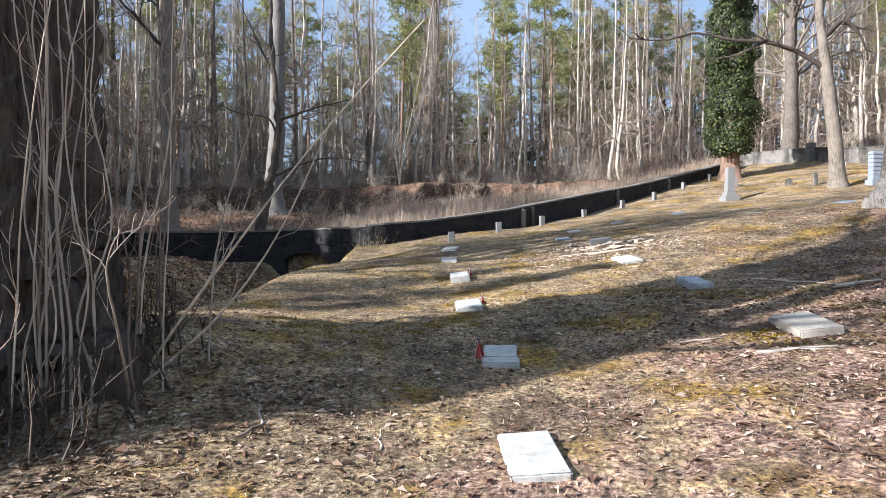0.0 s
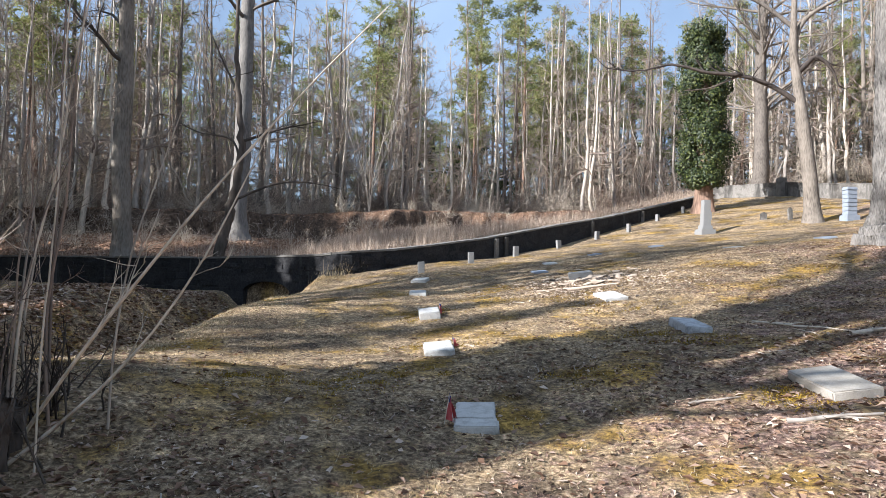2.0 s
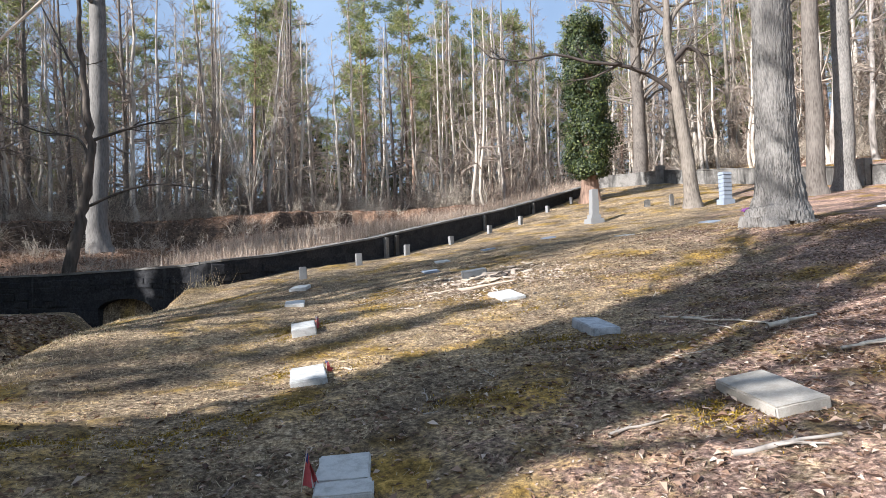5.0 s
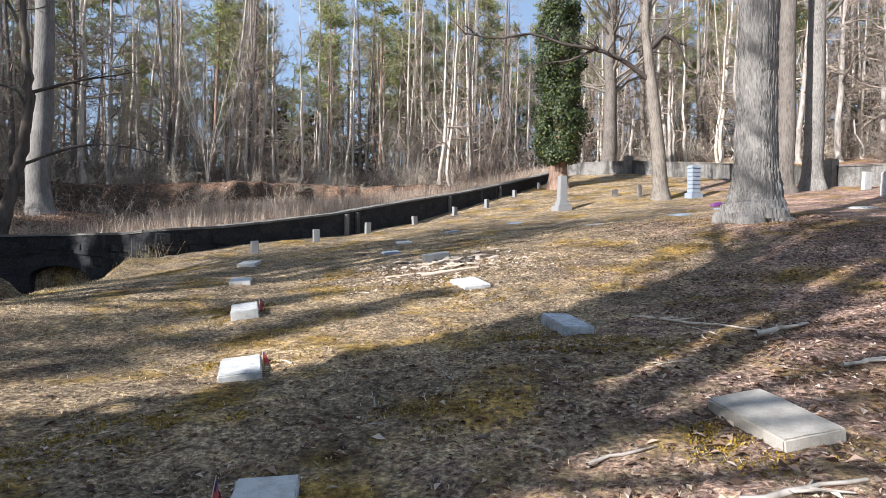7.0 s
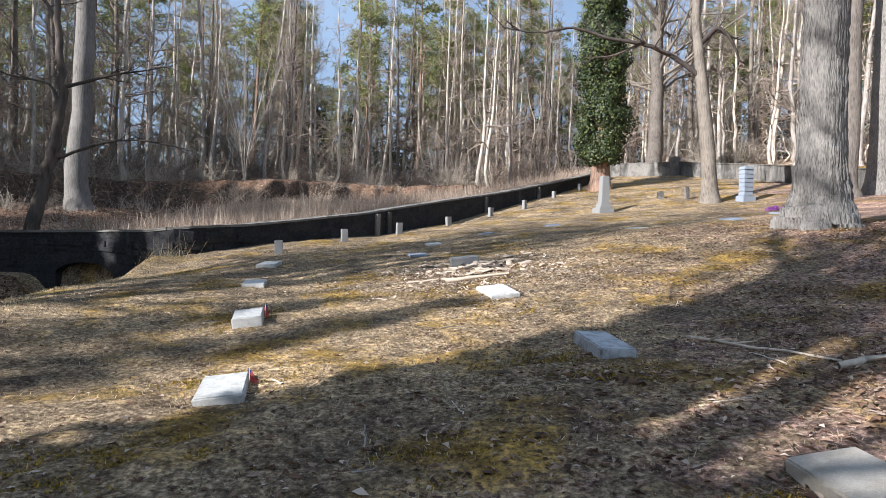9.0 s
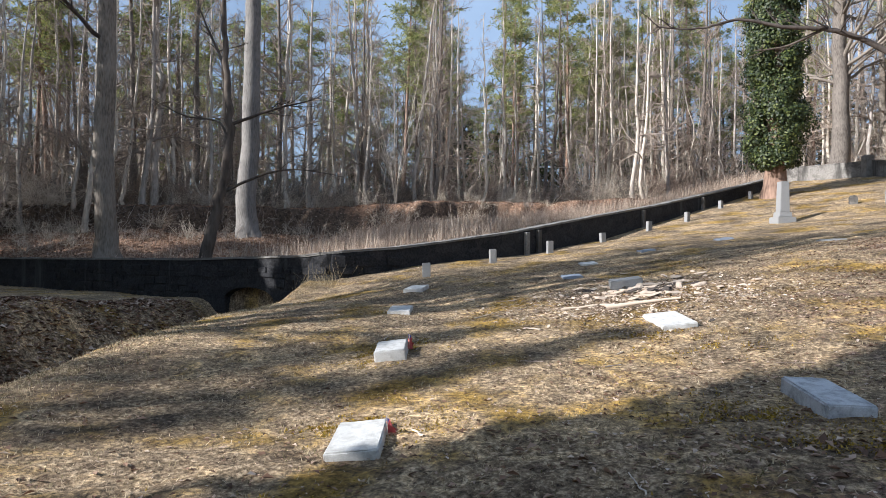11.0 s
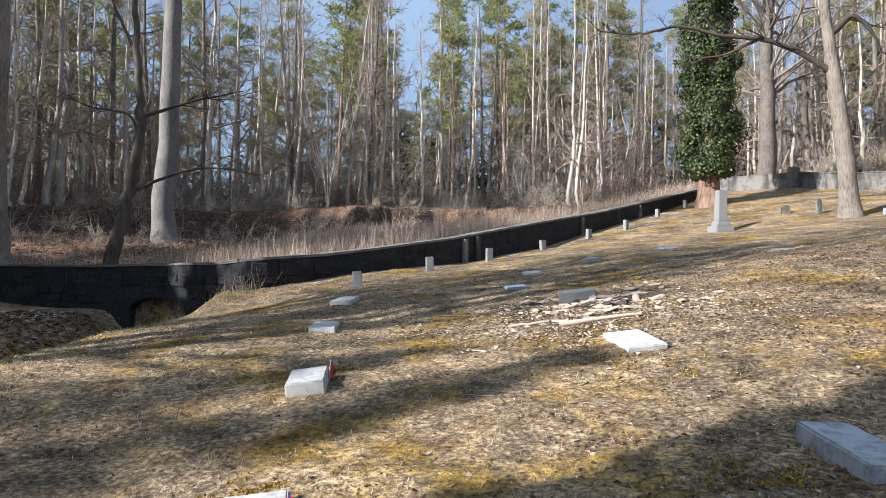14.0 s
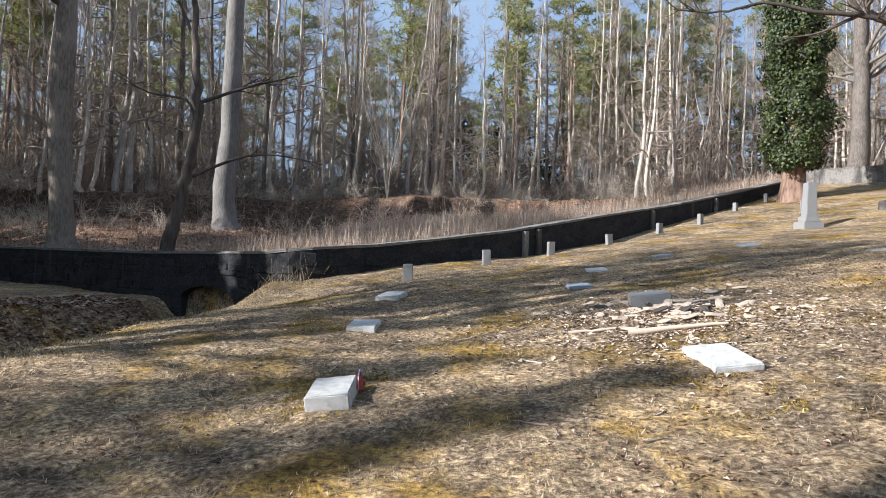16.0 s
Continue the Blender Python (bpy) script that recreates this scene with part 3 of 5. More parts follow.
def woods():
    rng = np.random.default_rng(11)
    pale = [tree_of("bare_tree", *bare_mesh(20 + i, 15 + i, 0.13 + 0.012 * i, 32, 0.16, 3.0, 0.05, (rng.normal(0, 0.02), rng.normal(0, 0.02)), 0.07 + 0.015 * i, 1, (0.6, 1.75)), PALE, SPRAY, "slender leafless tree with pale grey bark") for i in range(5)]
    grey = [tree_of("bare_tree", *bare_mesh(40 + i, 19 + i, 0.18 + 0.02 * i, 24, 0.22, 4.4, 0.07, (rng.normal(0, 0.02), rng.normal(0, 0.02)), 0.06, 1, (0.6, 1.45)), GREYB, TWIG, "leafless woodland tree with grey-brown bark") for i in range(5)]
    crooked = [tree_of("crooked_sapling", *bare_mesh(80 + i, 6.5 + 1.2 * i, 0.05 + 0.006 * i, 26, 0.08, 2.0, 0.0, (rng.normal(0, 0.1), rng.normal(0, 0.1)), 0.22, 1, (0.6, 1.6)), PALE, SPRAY, "crooked pale leafless sapling at the wood's edge") for i in range(4)]
    pine = []
    for i in range(5):
        t, l, fol = pine_mesh(60 + i, 21 + 1.3 * i, 0.17 + 0.02 * i, (0.42, 0.5, 0.35, 0.55, 0.28)[i])
        pine.append(tree_of("pine_tree", t, l, PINEB, PINEB, "tall pine with thin yellow-green needles", fol))
    first = {id(k): True for k in pale + grey + pine + crooked}
    angles = [-66, -48, -30, -12, 0, 8, 15, 25, 35, 50, 78]
    reach = [39, 40, 41, 45, 48, 52, 51, 47, 40, 33, 30]

    def place(kind, group, az, r, s):
        a = radians(az)
        x, y = r * math.sin(a), 8 + r * math.cos(a)
        m = pose(x, y, gz(x, y) - 0.05, rng.normal(0, 1.2), rng.normal(0, 1.2), rng.uniform(0, 360)) @ Matrix.Scale(s, 4)
        if first.pop(id(kind), False):
            kind.matrix_world = m
        else:
            c = copy_thing(kind, pose(0, 0, 0))
            c.matrix_world = m
            kind = c
        tagged(kind, group=group)

    for _ in range(235):
        az = rng.uniform(-64, 76)
        r0 = np.interp(az, angles, reach)
        place(pale[rng.integers(5)], "pale trees at the wood's edge", az, r0 + rng.uniform(0, 1) ** 1.4 * 22, rng.uniform(0.7, 1.15))
    for _ in range(190):
        az = rng.uniform(-64, 70)
        r0 = np.interp(az, angles, reach)
        place(crooked[rng.integers(4)], "crooked saplings", az, r0 + rng.uniform(0.5, 14), rng.uniform(0.6, 1.2))
    for _ in range(125):
        az = rng.uniform(-64, 76)
        r0 = np.interp(az, angles, reach)
        place(grey[rng.integers(5)], "grey trees of the wood", az, r0 + 2 + rng.uniform(0, 34), rng.uniform(0.75, 1.1))
    for _ in range(135):
        az = rng.uniform(-66, 78)
        r0 = np.interp(az, angles, reach)
        place(pine[rng.integers(5)], "pines of the wood", az, r0 + 6 + rng.uniform(0, 1) ** 0.8 * 46, rng.uniform(0.72, 1.1))
    for _ in range(16):
        place(pine[rng.integers(5)], "pines of the wood", rng.uniform(-20, 8), rng.uniform(56, 84), rng.uniform(0.85, 1.15))
    for _ in range(46):                           # unseen trees added round the clearing to cut the sky light
        az = rng.choice([rng.uniform(95, 185), rng.uniform(274, 292)])
        place((pine + grey)[rng.integers(10)], "trees round the clearing", az, rng.uniform(26, 50), rng.uniform(0.8, 1.1))


def big_tree(name, x, y, height, r0, flare, mat, label, seed, lean=(0, 0), limbs=10, lo=0.5, limb_len=6, sides=18, top=0.5, wob=0.02, branch_mat=None, steps=26, furrow=0.0):
    rng = np.random.default_rng(seed)
    e = empty(name, pose(x, y, gz(x, y)), label, "tree")
    trunk, crown = Tubes(), Tubes()
    pts, rad = flared(rng, height, r0, flare, sides, lean, steps, wob * 26 / steps, top, 0.13)
    rad = rad * (1 + 0.022 * rng.normal(0, 1, rad.shape) + 0.028 * rng.normal(0, 1, rad.shape[1])[None])
    if furrow:                                    # long ridges of bark that wander, split and join
        ang, zz = np.arange(sides) * 2 * np.pi / sides, pts[:, 2][:, None]
        bend = 0.25 * np.sin(1.7 * zz + 2 * ang) + 0.12 * np.sin(5.1 * zz + 5 * ang)
        k = sides // 5
        rad = rad * (1 + furrow * (np.abs(np.sin(0.5 * k * (ang + bend))) - 0.5) + 0.5 * furrow * np.sin(6.0 * zz + 9 * ang) * np.sin(3.1 * zz - 4 * ang))
    trunk.add(pts, rad, sides)
    part("trunk", trunk.mesh("trunk", mat), None, e)
    for _ in range(limbs):
        f = rng.uniform(lo, 0.99)
        s = np.array([np.interp(f * height, pts[:, 2], pts[:, c]) for c in range(3)])
        az, el = rng.uniform(0, 6.283), rng.uniform(0.6, 1.4)
        ln = limb_len * rng.uniform(0.5, 1.1)
        r = r0 * (1 - 0.5 * f) * rng.uniform(0.2, 0.4)
        q = wander(rng, s, (math.cos(az) * math.sin(el), math.sin(az) * math.sin(el), math.cos(el)), ln, 7, 0.14, 0.03)
        crown.add(q, np.linspace(r, r * 0.25, 8), 6)
        spray(rng, crown, q, r, 7, ln * 0.45, 2)
    part("crown", crown.mesh("crown", branch_mat or mat), None, e)
    return e, pts


def limb(parent, pts, r0, r1, mat, seed, shoots=8, length=1.4, name="limb", sides=7, label="", depth=2):
    """A single limb given by a few bends, rounded off, with its shoots."""
    rng = np.random.default_rng(seed)
    p = np.array(pts, float)
    t = np.linspace(0, len(p) - 1, 6 * (len(p) - 1) + 1)
    i = np.minimum(t.astype(int), len(p) - 2)
    u = (t - i)[:, None]
    pm, pn = p[np.maximum(i - 1, 0)], p[np.minimum(i + 2, len(p) - 1)]
    q = 0.5 * (2 * p[i] + (p[i + 1] - pm) * u + (2 * pm - 5 * p[i] + 4 * p[i + 1] - pn) * u**2 + (3 * p[i] - 3 * p[i + 1] + pn - pm) * u**3)
    q = q + rng.normal(0, r0 * 0.12, q.shape)
    tb = Tubes()
    tb.add(q, np.linspace(r0, r1, len(q)), sides)
    if shoots:
        spray(rng, tb, q, r0 * 0.8, shoots, length, depth)
    return part(name, tb.mesh(name, mat), None, parent, label)


def specimen_trees():
    big_tree("oak_tree", 7.2, 19.7, 17, 0.44, 0.8, OAK, "massive oak with pale furrowed bark and flared roots", 5, (0.025, 0.01), 9, 0.55, 7, 110, 0.7, steps=110, furrow=0.05)
    big_tree("oak_tree", 14.2, 31.5, 17, 0.36, 0.35, GREYB, "tall straight oak with grey-brown bark", 6, (0.0, 0), 9, 0.5, 6, 16, 0.7)
    big_tree("oak_tree", 16.1, 32.8, 16, 0.40, 0.55, OAK, "broad oak with mossy foot near the wall", 7, (0.01, 0), 9, 0.4, 6, 16, 0.7)
    big_tree("tulip_tree", -19.6, 36.6, 21, 0.52, 0.35, POPLAR, "tall grey smooth-barked tree behind the wall", 8, (0.012, 0.01), 9, 0.6, 5, 16, 0.55, 0.03, GREYB)
    big_tree("woodland_tree", -20.3, 27.7, 19, 0.42, 0.45, GREYB, "straight brown-grey trunk behind the wall", 9, (-0.01, 0), 12, 0.35, 5, 14, 0.55, 0.03, DARKBARK)
    # crooked dark tree close behind the wall
    x, y = -15.0, 26.6
    e = empty("crooked_tree", pose(x, y, gz(x, y)), "crooked dark leaning tree close behind the wall", "tree")
    limb(e, [(0, 0, -0.6), (0.2, 0.2, 1.6), (0.45, 0.4, 3.0), (0.72, 0.5, 4.6), (0.75, 0.6, 6.2), (0.5, 0.7, 8.4), (0.3, 0.8, 11), (0.5, 0.8, 14)], 0.26, 0.05, DARKBARK, 31, 0, 1, "trunk", 10)
    limb(e, [(0.5, 0.45, 3.5), (2.2, 0.8, 4.2), (3.6, 0.9, 4.3), (5.2, 1.0, 4.0)], 0.06, 0.012, DARKBARK, 32, 7, 1.0)
    limb(e, [(0.75, 0.6, 6.0), (2.4, 1.0, 6.6), (4.2, 1.1, 6.9)], 0.07, 0.012, DARKBARK, 33, 8, 1.3)
    limb(e, [(0.75, 0.55, 5.2), (0.1, 0.9, 6.2), (-1.6, 1.0, 6.6), (-3.2, 1.0, 7.4)], 0.06, 0.012, DARKBARK, 34, 8, 1.3)
    limb(e, [(0.55, 0.7, 8.0), (-0.4, 1.0, 9.6), (-1.6, 1.0, 12)], 0.07, 0.012, DARKBARK, 35, 8, 1.3)
    # pale kinked tree on the bank
    x, y = -27.6, 38.6
    e = empty("kinked_tree", pose(x, y, gz(x, y)), "pale kinked leafless tree on the leafy bank", "tree")
    limb(e, [(0, 0, -0.3), (0.1, 0, 3.5), (0.55, 0, 7.4), (0.0, 0, 9.0), (0.2, 0, 13), (0.6, 0, 17)], 0.26, 0.08, PALE, 36, 14, 2.0, "trunk", 9)
    # leaning forked tree with the long low limb
    x, y = 10.2, 34.7
    e = empty("forked_tree", pose(x, y, gz(x, y)), "leaning grey tree with a long low bare limb", "tree")
    rng = np.random.default_rng(12)
    tb = Tubes()
    z = np.array([-0.3, 0.15, 0.5, 1.2, 2.2, 3.4, 4.6, 5.6, 6.6, 8.0, 9.5, 11.5])
    cx = np.interp(z, [0, 2, 5.6, 8, 11.5], [0, -0.12, -0.55, -0.85, -0.75])
    r = np.interp(z, [-0.3, 0.15, 0.5, 1.2, 5, 6, 8, 11.5], [0.56, 0.45, 0.37, 0.32, 0.27, 0.22, 0.18, 0.09])
    tb.add(np.stack([cx, z * 0, z], 1), r, 12)
    part("trunk", tb.mesh("trunk", GREYB), None, e)
    limb(e, [(-0.45, 0, 5.4), (-1.7, 0, 6.3), (-3.0, -0.2, 6.8), (-4.6, -0.4, 7.0), (-6.2, -0.5, 7.4), (-7.7, -0.5, 7.2), (-9.3, -0.6, 7.4)], 0.125, 0.025, DARKBARK, 41, 16, 1.5)
    limb(e, [(-3.2, -0.2, 6.85), (-4.4, 0.1, 6.4), (-5.6, 0.1, 6.3)], 0.07, 0.012, DARKBARK, 42, 5, 0.9)
    limb(e, [(-0.65, 0, 6.9), (0.1, 0.1, 7.6), (0.7, 0.1, 7.2), (1.15, 0.2, 6.2)], 0.15, 0.03, DARKBARK, 43, 5, 0.9)
    limb(e, [(-0.8, 0, 8.2), (-0.2, 0.2, 9.5), (1.8, 0.3, 10.6), (4.4, 0.3, 11)], 0.14, 0.02, GREYB, 44, 14, 1.8)
    limb(e, [(-0.8, 0, 9.0), (-2.4, 0.4, 10.6), (-4.8, 0.5, 11.4)], 0.12, 0.02, GREYB, 45, 12, 1.8)
    # grey tree behind the ivy
    e, pts = big_tree("oak_tree", 12.6, 53.5, 15, 0.56, 0.3, GREYB, "broad pale oak beyond the ivy-clad tree", 13, (-0.015, 0), 26, 0.32, 8, 14, 0.5, 0.05)
    # multi-stemmed shrub tree at the wood's edge
    x, y = -15.4, 47.2
    e = empty("multi_stemmed_tree", pose(x, y, gz(x, y)), "pale many-stemmed leafless small tree", "tree")
    rng = np.random.default_rng(14)
    for k in range(9):
        a = k * 0.7
        limb(e, [(0, 0, -0.2), (0.4 * math.cos(a), 0.3 * math.sin(a), 2.2), (1.5 * math.cos(a), math.sin(a), 5.2), (2.6 * math.cos(a), 1.7 * math.sin(a), 8.4 + rng.uniform(-1, 1))], 0.04, 0.012, PALE, 50 + k, 16, 1.7, "stem", 5)


def ivy_tree():
    rng = np.random.default_rng(15)
    x, y = 7.1, 43.6
    e = empty("ivy_clad_tree", pose(x, y, gz(x, y)), "tree trunk clad in a column of dark green ivy", "tree")
    tb = Tubes()
    pts, rad = flared(rng, 11, 0.52, 0.4, 14, (0.015, 0), 14, 0.02, 0.5, 0.15)
    tb.add(pts, rad, 14)
    part("trunk", tb.mesh("trunk", PINEB), None, e)
    tb = Tubes()
    q = []
    for _ in range(230):
        z = rng.uniform(1.7, 11.0)
        a = rng.uniform(0, 6.283)
        rr = 1.2 * (1 - 0.30 * smooth(7, 11.5, z)) * (0.75 + 0.25 * smooth(1.5, 3.0, z)) * rng.uniform(0.45, 1.12) * (1 + 0.22 * math.exp(-(((z - 3.0) / 1.1) ** 2)) + 0.1 * math.sin(1.9 * z))
        q.append((math.cos(a) * rr, math.sin(a) * rr, z, rng.uniform(0.35, 0.75)))
        tb.add([(0.02 * z, 0, z - 0.5), (math.cos(a) * rr * 0.6, math.sin(a) * rr * 0.6, z - 0.2), (math.cos(a) * rr, math.sin(a) * rr, z)], [0.03, 0.02, 0.01], 4)
    part("vine_stem", tb.mesh("vine_stem", DARKBARK), None, e)
    q = np.array(q)
    n = 60000
    k = rng.integers(0, len(q), n)
    d = rng.normal(0, 1, (n, 3))
    d /= np.linalg.norm(d, axis=1)[:, None]
    c = q[k, :3] + d * (q[k, 3] * rng.uniform(0.55, 1.0, n) ** 0.4)[:, None]
    c[:, 2] = np.clip(c[:, 2], 1.2 + 0.35 * np.sin(3 * np.arctan2(c[:, 1], c[:, 0])), 11.7)
    out = d + np.stack([c[:, 0], c[:, 1], 0 * c[:, 2] + 0.6], 1) * 0.5 + rng.normal(0, 0.45, (n, 3))
    out /= np.linalg.norm(out, axis=1)[:, None]
    a = np.cross(out, rng.normal(0, 1, (n, 3)))
    a /= np.linalg.norm(a, axis=1)[:, None]
    b = np.cross(out, a)
    s = rng.uniform(0.035, 0.08, n)[:, None]
    v = np.stack([c - a * s, c - b * s * 0.8, c + a * s * 1.1, c + b * s * 0.8], 1).reshape(-1, 3)
    part("ivy_leaves", mesh_of("ivy_leaves", v, np.arange(n * 4).reshape(-1, 4), IVY, False), None, e, "glossy dark green ivy leaves")


def old_tree():
    """The old trunk by the path, with its thicket of stems."""
    x, y = -5.0, 6.2
    rng = np.random.default_rng(16)
    e, _ = big_tree("old_tree", x, y, 13, 0.70, 0.45, OLD, "old dark trunk with rough bark among saplings", 17, (0.0, 0.0), 8, 0.5, 5, 120, 0.8, steps=140, furrow=0.09)
    for k in range(26):
        a, rr = rng.uniform(-1.9, 1.6), rng.uniform(0.75, 1.7)
        sx, sy = x + rr * math.cos(a), y + rr * math.sin(a)
        h = rng.uniform(2.0, 5.2)
        s = empty("sapling", pose(sx, sy, gz(sx, sy) - 0.05), "thin leafless sapling stem beside the old trunk", "sapling", "saplings round the old trunk")
        lean = rng.normal(0, 0.07, 2) + np.array([0.05, 0.0])
        pts = [(0, 0, 0)] + [(lean[0] * h * f**1.4 + rng.normal(0, 0.03), lean[1] * h * f**1.4 + rng.normal(0, 0.03), h * f) for f in (0.2, 0.4, 0.6, 0.8, 1.0)]
        limb(s, pts, rng.uniform(0.006, 0.015), 0.003, STEM if k % 3 else TWIG, 200 + k, 5, 0.7, "stem", 5, "", 1)
    for k in range(16):                           # pale crooked stems in front of the trunk
        a, rr = rng.uniform(-2.1, 0.1), rng.uniform(0.9, 1.35)
        sx, sy = x + rr * math.cos(a), y + rr * math.sin(a)
        h = rng.uniform(2.4, 5.0)
        s = empty("sapling", pose(sx, sy, gz(sx, sy) - 0.05), "pale crooked leafless stem before the old trunk", "sapling", "saplings round the old trunk")
        pts = [(0, 0, 0)] + [(rng.normal(0, 0.07), rng.normal(0, 0.07), h * f) for f in (0.14, 0.28, 0.42, 0.56, 0.7, 0.85, 1.0)]
        limb(s, pts, rng.uniform(0.009, 0.017), 0.004, PALE, 300 + k, 4, 0.6, "stem", 5, "", 1)
    # long arching boughs
    for k, (a, b, c, d) in enumerate((((0, 0, 0), (1.05, -0.3, 1.05), (1.75, 0.1, 2.15), (2.65, 0.5, 3.3)), ((0, 0, 0), (0.7, 0.3, 0.7), (1.2, 0.5, 1.5), (1.6, 0.8, 2.6)), ((0, 0, 0), (0.35, -0.5, 0.6), (0.5, -0.8, 1.2), (0.8, -1.0, 1.5)))):
        sx, sy = x + 0.95 + 0.15 * k, y + 0.5 - 0.25 * k
        s = empty("arching_stem", pose(sx, sy, gz(sx, sy) - 0.04), "long arching bare stem beside the old trunk", "sapling", "arching stems")
        limb(s, [a, b, c, d], 0.016, 0.004, STEM, 260 + k, 4, 0.6, "stem", 5, "", 1)


def shade_trees():
    """Trees west of the path, out of view; added where the long shadows start."""
    for i, (s, n, h, r, lo) in enumerate(((-9, 6.88, 17, 0.38, 0.5), (-10, 17.3, 19, 0.40, 0.5), (-14, 15.9, 20, 0.34, 0.55), (-16, 19.5, 20, 0.36, 0.55))):
        x, y = 0.77 * s - 0.64 * n, 0.64 * s + 0.77 * n
        big_tree("woodland_tree", x, y, h, r, 0.4, GREYB, "leafless grey woodland tree west of the graves", 70 + i, (0, 0), 24, lo, 5, 12, 0.5)
    # twiggy crowns beyond them, added unseen so soft mottled shade falls over the slope
    first = None
    for n, s, h, turn in ((9.2, -11, 1.0, 140), (9.0, -8, 1.1, 60), (17.6, -14, 0.95, 250), (19.0, -16, 1.0, 20), (20.3, -13, 1.05, 110), (16.6, -10, 1.1, 160)):
        x, y = 0.77 * s - 0.64 * n, 0.64 * s + 0.77 * n
        m = pose(x, y, gz(x, y), 0, 0, turn) @ Matrix.Scale(h, 4)
        if first is None:
            first, _ = big_tree("woodland_tree", x, y, 20, 0.2, 0.3, GREYB, "tall leafless tree added out of view, its dense twiggy crown for shade", 79, (0, 0), 40, 0.62, 4.2, 10, 0.4)
            first.matrix_world = m
            tagged(first, group="twiggy trees west of the stream")
        else:
            c = copy_thing(first, pose(0, 0, 0))
            c.matrix_world = m
    rng = np.random.default_rng(19)
    # unseen cedars, their heights set to keep sun off the wall and turf
    spots = [(19.6 + 1.5 * i, -13 + rng.uniform(-1.2, 1.2), float(np.interp(19.6 + 1.5 * i, [19.6, 24, 28, 34, 42], [10.2, 12.0, 11.8, 9.8, 8.3])) + rng.uniform(-0.3, 0.3)) for i in range(16)]
    spots += [(12.1, -20, 18.0), (13.7, -22, 18.5), (7.8, -6.0, 8.4), (8.8, -6.5, 11.6)]
    for n, s, H in spots:
        x, y = 0.77 * s - 0.64 * n, 0.64 * s + 0.77 * n
        e = empty("cedar_tree", pose(x, y, gz(x, y)), "dense dark evergreen cedar added out of view for shade", "tree", "cedars west of the stream")
        tb = Tubes()
        tb.add([(0, 0, -0.2), (0.02, 0, H * 0.5), (0, 0, H * 0.95)], [0.16, 0.1, 0.02], 7)
        part("trunk", tb.mesh("trunk", PINEB), None, e)
        m = 1500 if n > 15 else (420 if s < -18 else 1350)
        z = rng.uniform(0.06, 1, m)
        a = rng.uniform(0, 6.283, m)
        rr = 1.9 * (1 - z) ** 0.6 * rng.uniform(0.3, 1, m) ** 0.5
        v, f = clump_faces(rng, np.stack([rr * np.cos(a), rr * np.sin(a), z * H], 1), 0.5, 6)
        part("foliage", mesh_of("foliage", v, f, NEEDLE, False), None, e)


woods()
specimen_trees()
ivy_tree()
old_tree()
shade_trees()


# ---- graves ----
def slab_mesh(w, l, h, seed, bevel=0.014, chip=0.0025, dome=0.0):
    rng = np.random.default_rng(seed)
    bm = bmesh.new()
    bmesh.ops.create_cube(bm, size=1, matrix=Matrix.LocRotScale((0, 0, h / 2 - 0.1), None, (w, l, h + 0.2)))
    bmesh.ops.bevel(bm, geom=bm.edges[:], offset=bevel, segments=2, affect="EDGES")
    bmesh.ops.subdivide_edges(bm, edges=bm.edges[:], cuts=2, use_grid_fill=True)
    for v in bm.verts:
        v.co += Vector(rng.normal(0, chip, 3))
        if v.co.z > h * 0.6:
            v.co.z += dome * (1 - (2 * v.co.x / w) ** 2)
    for f in bm.faces:
        f.smooth = False
    return bm


def flat_marker(x, y, w, l, h, turn, mat, label, seed, tilt=(0, 0), group="flat grave markers", name="grave_marker"):
    sx, sy = (gz(x + 0.3, y) - gz(x - 0.3, y)) / 0.6, (gz(x, y + 0.3) - gz(x, y - 0.3)) / 0.6
    me = bpy.data.meshes.new(name)
    bm = slab_mesh(w, l, h, seed)
    bm.to_mesh(me)
    bm.free()
    me.materials.append(mat)
    ob = new(name, me)
    ob.matrix_world = pose(x, y, gz(x, y), math.degrees(sy) + tilt[0], -math.degrees(sx) + tilt[1], 0) @ pose(0, 0, 0, 0, 0, turn)
    return tagged(ob, label, "grave marker", group)


def upright(x, y, w, h, t, turn, mat, label, seed, top="flat", group="upright footstones"):
    rng = np.random.default_rng(seed)
    bm = bmesh.new()
    prof = [(-w / 2, -0.25), (w / 2, -0.25), (w / 2, h)]
    if top == "round":
        prof += [(w / 2 * math.cos(a), h + 0.12 * math.sin(a)) for a in np.linspace(0.3, 2.84, 7)]
    prof += [(-w / 2, h)]
    lo = [bm.verts.new((px, -t / 2, pz)) for px, pz in prof]
    hi = [bm.verts.new((px, t / 2, pz)) for px, pz in prof]
    bm.faces.new(lo)
    bm.faces.new(hi[::-1])
    for i in range(len(prof)):
        j = (i + 1) % len(prof)
        bm.faces.new((lo[j], lo[i], hi[i], hi[j]))
    bmesh.ops.bevel(bm, geom=bm.edges[:], offset=0.012, segments=2, affect="EDGES")
    for v in bm.verts:
        v.co += Vector(rng.normal(0, 0.003, 3))
    me = bpy.data.meshes.new("headstone")
    bm.to_mesh(me)
    bm.free()
    me.materials.append(mat)
    ob = new("headstone", me)
    ob.matrix_world = pose(x, y, gz(x, y), rng.normal(0, 2), rng.normal(0, 2), turn)
    return tagged(ob, label, "headstone", group)


